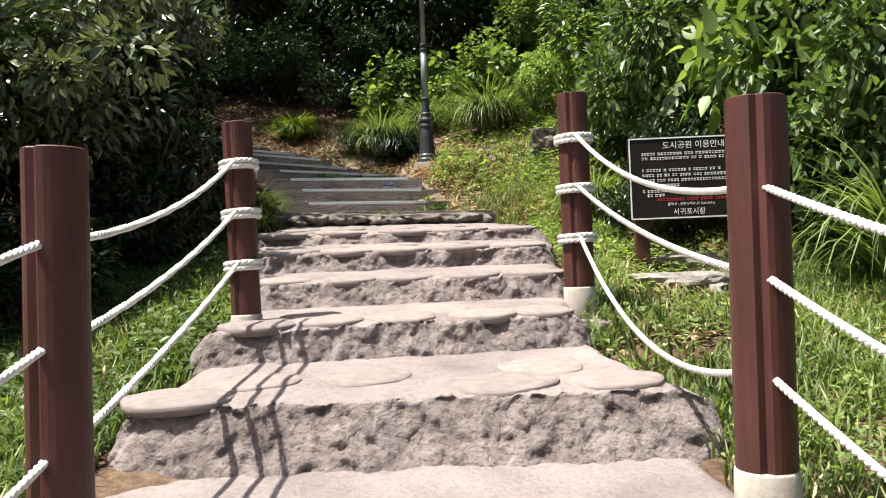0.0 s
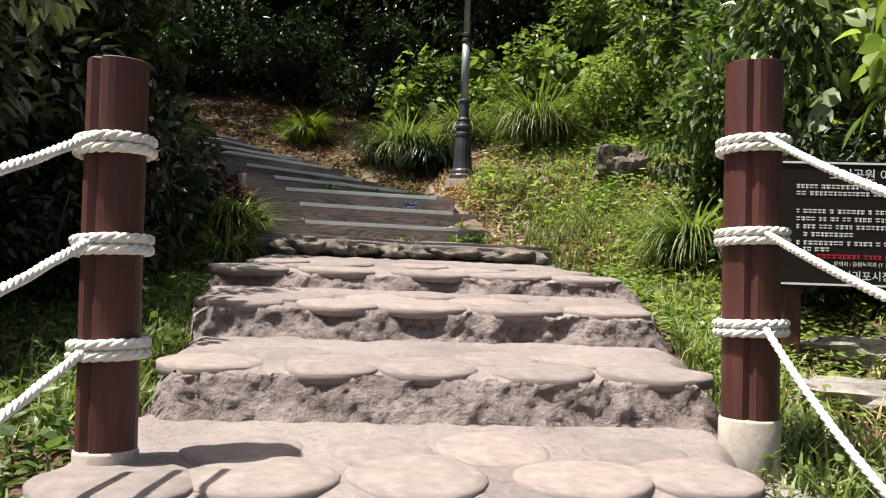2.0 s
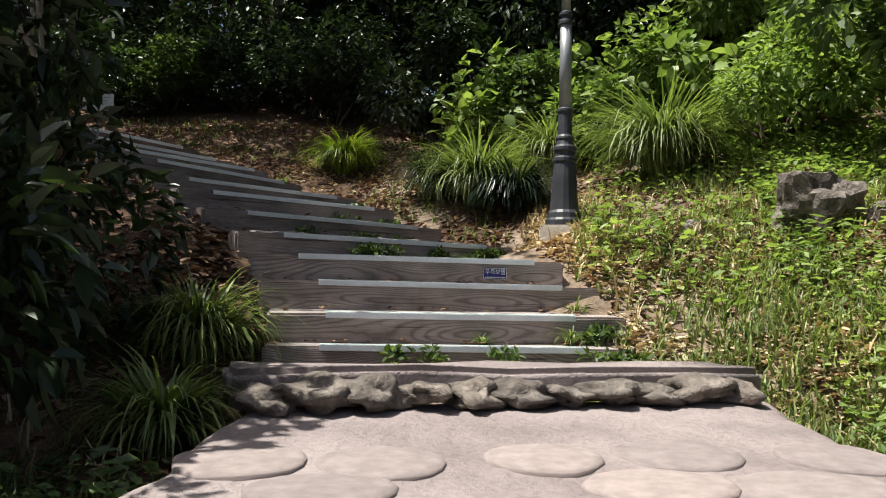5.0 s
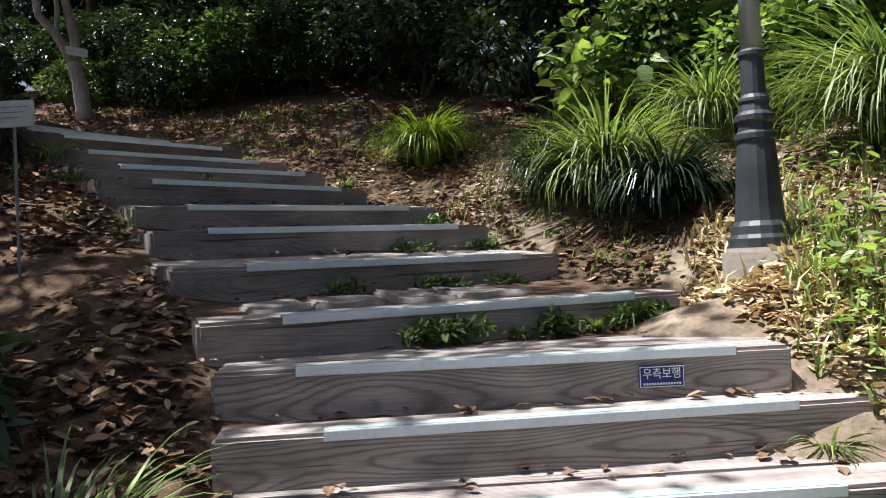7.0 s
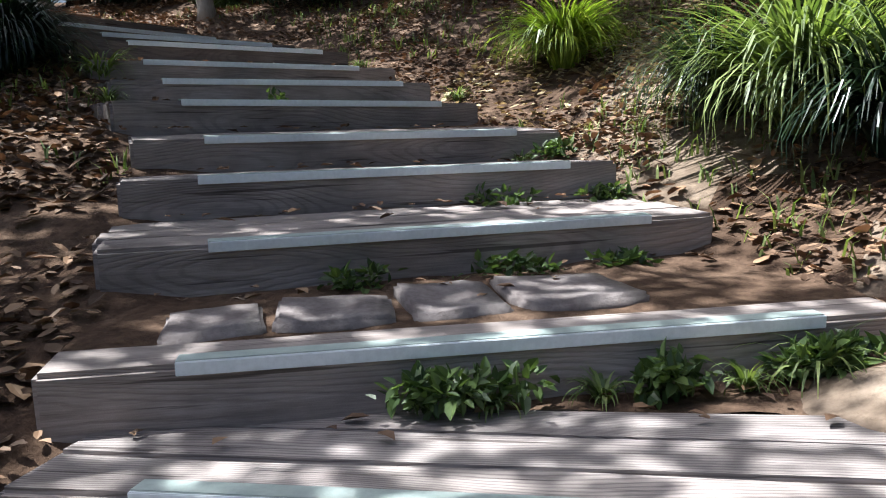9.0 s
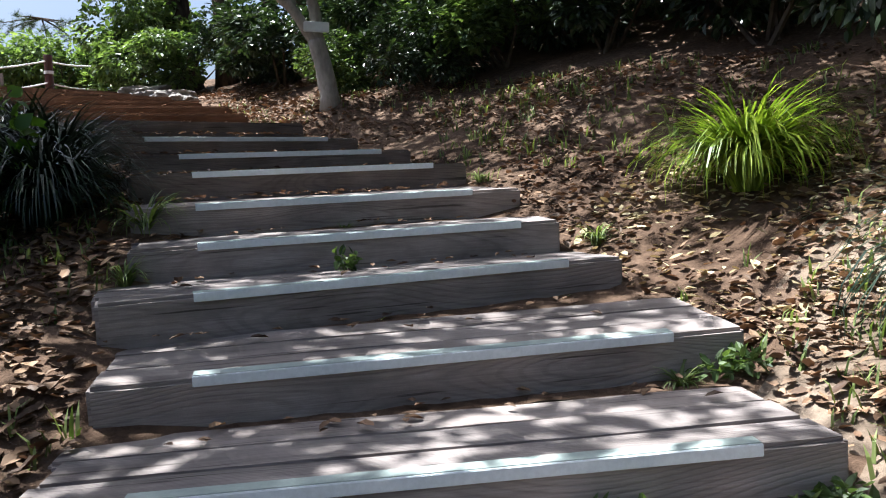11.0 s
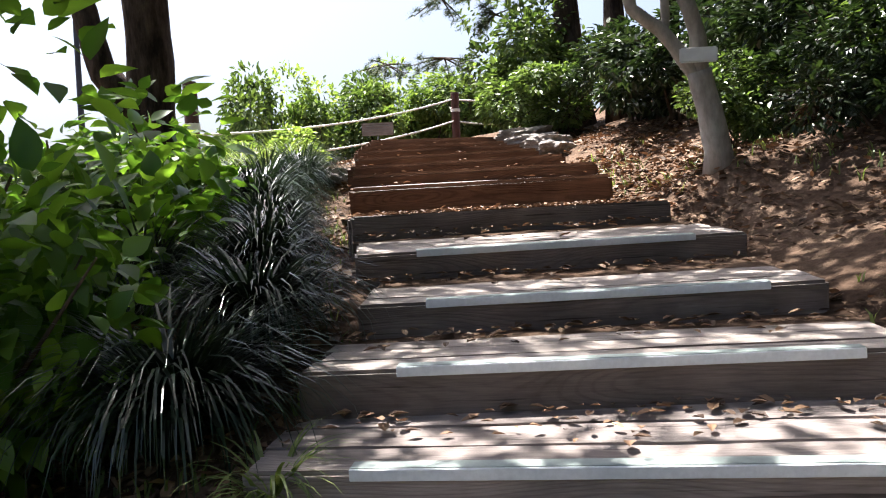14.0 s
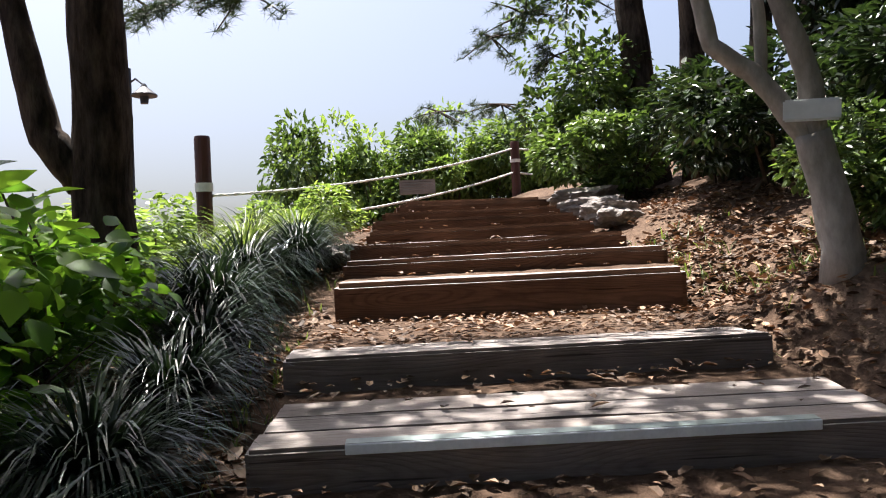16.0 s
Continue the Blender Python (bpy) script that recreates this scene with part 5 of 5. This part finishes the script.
scatter_blades("grass", (0.9, 0.5, 5.5, 10.5), 42000, 0.2, L_BLADE, "fresh green grass beside the stone steps", 11, 0.0065)
scatter_blades("grass", (-0.9, 10.0, 3.0, 15.5), 20000, 0.16, L_BLADE, "patchy green grass on the bank by the lamp", 12, 0.006)
scatter_blades("grass", (-4.5, 0.0, -1.0, 9.5), 24000, 0.2, L_BLADE, "green grass on the verge below the shrubs", 13)
scatter_blades("grass", (-2.6, 2.0, -1.0, 6.2), 7000, 0.2, L_BLADE, "green grass along the edge of the stone steps", 16)
scatter_blades("dry_grass", (-4.5, 1.0, 4.5, 15), 9000, 0.18, L_STRAW, "dry straw-coloured grass among the green", 14, keep=lambda x, y: y < 10.2 or x > -1.4)
scatter_blades("grass", (-12, 13, -1.5, 18.5), 3500, 0.12, L_BLADE, "sparse grass tufts on the leaf-strewn bank", 15)
scatter_leaves("ground_cover", (0.5, 8.5, 3.5, 16.5), 16000, 0.06, L_LIGHT, "low light-green weeds covering the bank", 21, 0.02, upright=0.12)
scatter_leaves("ground_cover", (-0.8, 12.2, 2.4, 15.6), 2200, 0.08, L_LIGHT, "broad light-green weeds on the sunny bank by the lamp", 24, 0.02, upright=0.2, clumped=0.35)
scatter_leaves("ground_cover", (-3.2, 3.0, -1.1, 9.6), 7000, 0.07, L_MID, "low green weeds along the stone steps", 22, 0.02, upright=0.12)
scatter_leaves("ground_cover", (0.9, 3.0, 3.2, 9.5), 6000, 0.05, L_LIGHT, "low green weeds in the grass", 23, 0.02, upright=0.08)


def below_steps(x, y):
    """Whether a place lies on the downhill side of the timber steps."""
    return y < np.interp(x, [q[0] for q in STEPS[::-1]], [q[1] for q in STEPS[::-1]])


scatter_leaves("leaf_litter", (-9.5, 12.0, -1.5, 18.5), 9000, 0.055, L_DRY, "small dry brown leaves on the bank above the timber steps", 31, keep=lambda x, y: not below_steps(x, y))
scatter_leaves("leaf_litter", (-8.5, 10.6, -2.2, 14.8), 8000, 0.075, L_DRY, "large dry reddish-brown leaves below the timber steps", 37, keep=below_steps, clumped=0.05)
scatter_leaves("leaf_litter", (-15, 13.5, -9.0, 19), 9000, 0.07, L_DRY, "dry brown fallen leaves beside the upper steps", 32)
scatter_leaves("leaf_litter", (-3.5, 9.5, 1.5, 16.5), 4500, 0.075, L_DRY, "dry leaves and straw on the bank by the lamp", 33)


scatter_leaves("dry_straw", (-1.35, 10.9, 1.2, 15.0), 15000, 0.055, L_STRAW, "pale dry straw and leaves on the sunny bank", 34, 0.012, clumped=0.1)
scatter_leaves("dry_straw", (-4.6, 15.2, -0.6, 17.6), 2500, 0.06, L_STRAW, "pale dry straw between the grass clumps", 35, 0.012, clumped=0.1)
scatter_leaves("dry_straw", (1.0, 6.5, 3.6, 11), 2500, 0.09, L_STRAW, "pale dry straw in the grass", 36, 0.012)

# weeds that grow at the foot of the risers: step, place along it, length
for k, (i, u, L, mat) in enumerate(((4, 0.97, 0.24, L_BLADE), (4, 0.85, 0.16, L_BLADE), (4, 0.62, 0.14, L_BLADE), (4, 0.45, 0.12, L_BLADE), (5, 0.7, 0.12, L_BLADE), (5, 0.5, 0.1, L_BLADE), (8, 0.42, 0.1, L_YELLOW), (2, 1.05, 0.2, L_BLADE), (1, 0.97, 0.2, L_BLADE),
                                    (1, 0.6, 0.12, L_BLADE), (7, 1.0, 0.14, L_BLADE), (8, 0.95, 0.12, L_BLADE), (9, -0.2, 0.2, L_BLADE), (0, 1.15, 0.22, L_BLADE), (10, 0.5, 0.1, L_BLADE), (11, 0.52, 0.1, L_BLADE), (9, 1.25, 0.2, L_BLADE), (11, 1.2, 0.16, L_BLADE))):
    s, low = STEPS[i], STEPS[i - 1][4] if i else 1.76
    l, r = Vector((s[0], s[1], 0)), Vector((s[2], s[3], 0))
    d = (r - l).normalized()
    p = l.lerp(r, u) + Vector((d.y, -d.x, 0)) * 0.05
    z = low if -0.15 < u < 1.15 else hill(p.x, p.y)
    grass_clump(p.x, p.y, z - 0.01, L, 30, mat, "small green weed at the foot of a timber riser", 400 + k, 0.006)


def weed_patch(i, u, wide, n, seed):
    """Low leafy weeds growing along the foot of a riser."""
    s, low = STEPS[i], STEPS[i - 1][4] if i else 1.76
    l, r = Vector((s[0], s[1], 0)), Vector((s[2], s[3], 0))
    d = (r - l).normalized()
    p = l.lerp(r, u) + Vector((d.y, -d.x, 0)) * 0.07
    verts, faces = leaf_cloud(random.Random(seed), n, (wide, 0.08, 0.06), 0.045, droop=-0.3, inner=0.1, long=1.7, lobes=14)
    root = empty("weed", Matrix.Translation((p.x, p.y, low + 0.06)) @ Matrix.Rotation(math.atan2(d.y, d.x), 4, "Z"))
    raw_mesh("foliage", verts, faces, L_MID, root)
    tagged(root, "low green weeds growing along the foot of a riser", "weed", "weeds along the risers")


for k, (i, u, wide, n) in enumerate(((4, 0.42, 0.22, 260), (4, 0.72, 0.12, 200), (4, 1.0, 0.2, 420), (5, 0.3, 0.15, 90), (5, 0.62, 0.2, 130), (5, 0.9, 0.15, 150), (0, 0.3, 0.1, 60), (0, 0.42, 0.08, 60), (0, 0.68, 0.1, 90), (0, 1.1, 0.2, 260),
                                     (1, 1.08, 0.14, 180), (6, 0.75, 0.2, 90), (6, 1.1, 0.2, 140), (9, 0.42, 0.06, 50), (7, 1.12, 0.14, 120))):
    weed_patch(i, u, wide, n, 500 + k)


def tread_leaves():
    """Fallen leaves lying at the back of the timber treads and on the landing."""
    rnd = random.Random(41)
    verts, faces = [], []
    for i, (s, nx) in enumerate(zip(STEPS[:-1], STEPS[1:])):
        a, b = edge_points(s)
        na, nb = edge_points(nx)
        for k in range(30 if i < 10 else 110 if i < 14 else 800 if i == 14 else 15):
            u = rnd.random()
            q = 1 - abs(rnd.gauss(0, 0.25)) if i < 14 else rnd.uniform(0.16, 1)
            if not 0.15 < q < 1:
                continue
            p = a.lerp(b, u).lerp(na.lerp(nb, u), q - 0.02)
            p.z = s[4] + 0.006 + (nx[4] - s[4] - (0.165 if i < 3 else 0.15 if i < 11 else 0.13 if i < 13 else 0.11 if i == 13 else 0.25 if i == 14 else 0.115)) * q + rnd.uniform(0, 0.012)
            sz = 0.055 * rnd.uniform(0.5, 1.4)
            ang = rnd.uniform(0, 6.28)
            o = Vector((math.cos(ang), math.sin(ang), rnd.gauss(0, 0.15))) * sz
            sd = Vector((-math.sin(ang), math.cos(ang), 0)) * sz * 0.28
            up = Vector((0, 0, sz * 0.15))
            j = len(verts)
            verts += [p, p + o * 0.25 + sd * 0.8 + up * 0.6, p + o * 0.62 + sd * 0.9 + up, p + o, p + o * 0.66 - sd * 0.85 + up, p + o * 0.28 - sd * 0.9 + up * 0.5, p + o * 0.45]
            faces += [(j, j + 6, j + 1), (j + 1, j + 6, j + 2), (j + 2, j + 6, j + 3), (j + 3, j + 6, j + 4), (j + 4, j + 6, j + 5), (j + 5, j + 6, j)]
    tagged(raw_mesh("leaf_litter", verts, faces, L_DRY), "dry brown leaves fallen on the timber treads", "litter", kind="stuff")


tread_leaves()


# ---- rocks ----
for x, y, z, sx, sy, sz, rot, label in ((0.82, 13.3, 2.82, 0.27, 0.26, 0.36, 20, "jagged grey-brown rock in the grassy bank"), (1.38, 13.2, 2.72, 0.2, 0.2, 0.22, 50, "dark rock beside the larger one in the bank"), (0.1, 13.5, 2.68, 0.22, 0.16, 0.14, 10, "small pale stone in the bank"),
                                         (1.75, 8.0, 0.98, 0.28, 0.4, 0.12, 70, "flat pale rock half buried in grass"), (2.0, 9.3, 1.12, 0.35, 0.25, 0.14, 10, "flat pale rock half buried in grass"), (-2.15, 5.9, 0.5, 0.22, 0.16, 0.13, 15, "pale stone lying in the grass"),
                                         (-14.7, 18.05, 5.8, 0.42, 0.2, 0.15, 40, "long pale boulder at the top of the steps"), (-13.9, 17.95, 5.62, 0.34, 0.18, 0.14, 60, "long pale boulder at the top of the steps"), (-3.75, 11.9, 2.28, 0.17, 0.17, 0.16, 0, "grey stone in the leaf litter"),
                                         (-12.9, 17.75, 5.45, 0.25, 0.2, 0.15, 65, "small pale stone beside the top steps"), (-12.6, 15.1, 5.15, 0.2, 0.2, 0.12, 0, "rounded stone at the side of the steps")):
    bm = bmesh.new()
    boulder(bm, (sx, sy, sz), x * 7 + y, 4, 0.5, 0.7)
    ob = link_mesh("rock", bm, M_ROCK if 13 < y < 13.35 else M_GREYROCK, smooth=False)
    ob.matrix_world = pose(x, y, z, 0, 0, rot)
    tagged(ob, label, "rock")


# ---- plaque, small signs, fence at the top ----
s = STEPS[3]
l, r = Vector((s[0], s[1], s[4])), Vector((s[2], s[3], s[4]))
d = (r - l).normalized()
c = l + d * 1.285
root = empty("keep_right_plaque", Matrix.Translation((c.x, c.y, c.z - 0.088)) @ Matrix.Rotation(math.atan2(d.y, d.x), 4, "Z") @ pose(0, -0.008, 0))
bm = bmesh.new()
box(bm, (0.2, 0.006, 0.085), (0, 0, 0), 0.002)
root.scale = (0.82, 1, 0.92)
part("plate", bm, M_BLUE, root, "blue enamel plate")
bm = bmesh.new()
for size, q in (((0.192, 0.002, 0.003), (0, -0.0035, 0.038)), ((0.192, 0.002, 0.003), (0, -0.0035, -0.038)), ((0.003, 0.002, 0.077), (-0.0945, -0.0035, 0)), ((0.003, 0.002, 0.077), (0.0945, -0.0035, 0))):
    box(bm, size, q)
part("border", bm, M_LETTER, root, "white border line")
bpy.context.view_layer.update()
text_mesh("우측보행", 0.046, root.matrix_world @ pose(0, -0.0042, 0.010, 90, 0, 0), M_LETTER, root)
bm = bmesh.new()
for k in range(14):
    box(bm, (0.008, 0.001, 0.008), (-0.078 + k * 0.012, -0.0035, -0.027))
part("small_text", bm, M_LETTER, root)
tagged(root, "small blue plaque with white Korean lettering on a timber riser", "plaque")


def post_sign(x, y, z, w, h, tall, rot, label, face=None):
    root = empty("small_sign", pose(x, y, z, 0, 0, rot))
    bm = bmesh.new()
    box(bm, (w, 0.02, h), (0, 0, tall), 0.004)
    part("panel", bm, face or M_WHITE, root)
    bm = bmesh.new()
    tube(bm, [(0, 0.02, -0.1), (0, 0.02, tall)], [0.008, 0.008], 8)
    part("stake", bm, M_GALV, root)
    bm = bmesh.new()
    for k in range(3):
        box(bm, (w * (0.8 - 0.1 * k), 0.002, h * 0.03), (-w * 0.05 * k, -0.0115, tall + h * (0.25 - 0.2 * k)))
    part("small_text", bm, M_GALV, root)
    return tagged(root, label, "sign")


post_sign(-4.38, 12.36, 2.75, 0.22, 0.13, 0.82, 20, "small white plant sign on a thin stake")
post_sign(-16.53, 16.28, 5.75, 0.5, 0.2, 0.46, 82, "low weathered wooden sign panel by the top steps", M_TIMBER)


def fence_post(x, y, z, h, r, label):
    root = empty("fence_post", pose(x, y, z, 0, 3, 0))
    bm = bmesh.new()
    tube(bm, [(0, 0, -0.2), (0, 0, h * 0.98), (0, 0, h)], [r, r, r * 0.92], 16)
    part("log", bm, M_POST, root)
    bm = bmesh.new()
    tube(bm, [(0, 0, h * 0.62), (0, 0, h * 0.68)], [r * 1.15, r * 1.15], 16)
    part("rope_coil", bm, M_ROPE, root, "white rope wound round the post")
    return tagged(root, label, "post", "fence posts at the top")


fence_post(-21.2, 18.8, hill(-21.2, 18.8), 7.62 - hill(-21.2, 18.8), 0.09, "brown log fence post carrying white ropes")
fence_post(-15.9, 13.5, hill(-15.9, 13.5), 6.85 - hill(-15.9, 13.5), 0.1, "dark log post with a white band of rope")
for za, zb, zc in ((7.48, 6.1, 7.86), (7.0, 5.7, 7.24)):
    rope([(-21.15, 18.75, za), (-15.85, 13.6, zb)], 0.022, 0.15, "fence_rope", "white rope of the fence at the top", "fence ropes", 60)
    rope([(-21.2, 18.85, za), (-22.5, 21.0, zc)], 0.022, 0.1, "fence_rope", "white rope of the fence at the top", "fence ropes", 60)

root = empty("street_lamp", pose(-27.9, 10.0, 4.3))
bm = bmesh.new()
tube(bm, [(0, 0, -1), (0, 0, 3), (0, 0, 6.7)], [0.12, 0.09, 0.07], 12)
part("shaft", bm, M_IRON, root)
bm = bmesh.new()
tube(bm, [(0, 0, 6.3), (0.1, 0.2, 6.4), (0.15, 0.42, 6.2)], [0.03, 0.03, 0.02], 8)
part("arm", bm, M_IRON, root)
bm = bmesh.new()
lathe(bm, [(0.05, 6.25), (0.1, 6.15), (0.34, 5.95), (0.34, 5.92), (0.12, 5.9), (0.1, 5.72)], 16)
lantern = part("lantern", bm, M_IRON, root)
lantern.location = (0.15, 0.42, 0)
tagged(root, "slim dark street lamp with a hanging lantern, beyond the slope", "street lamp")
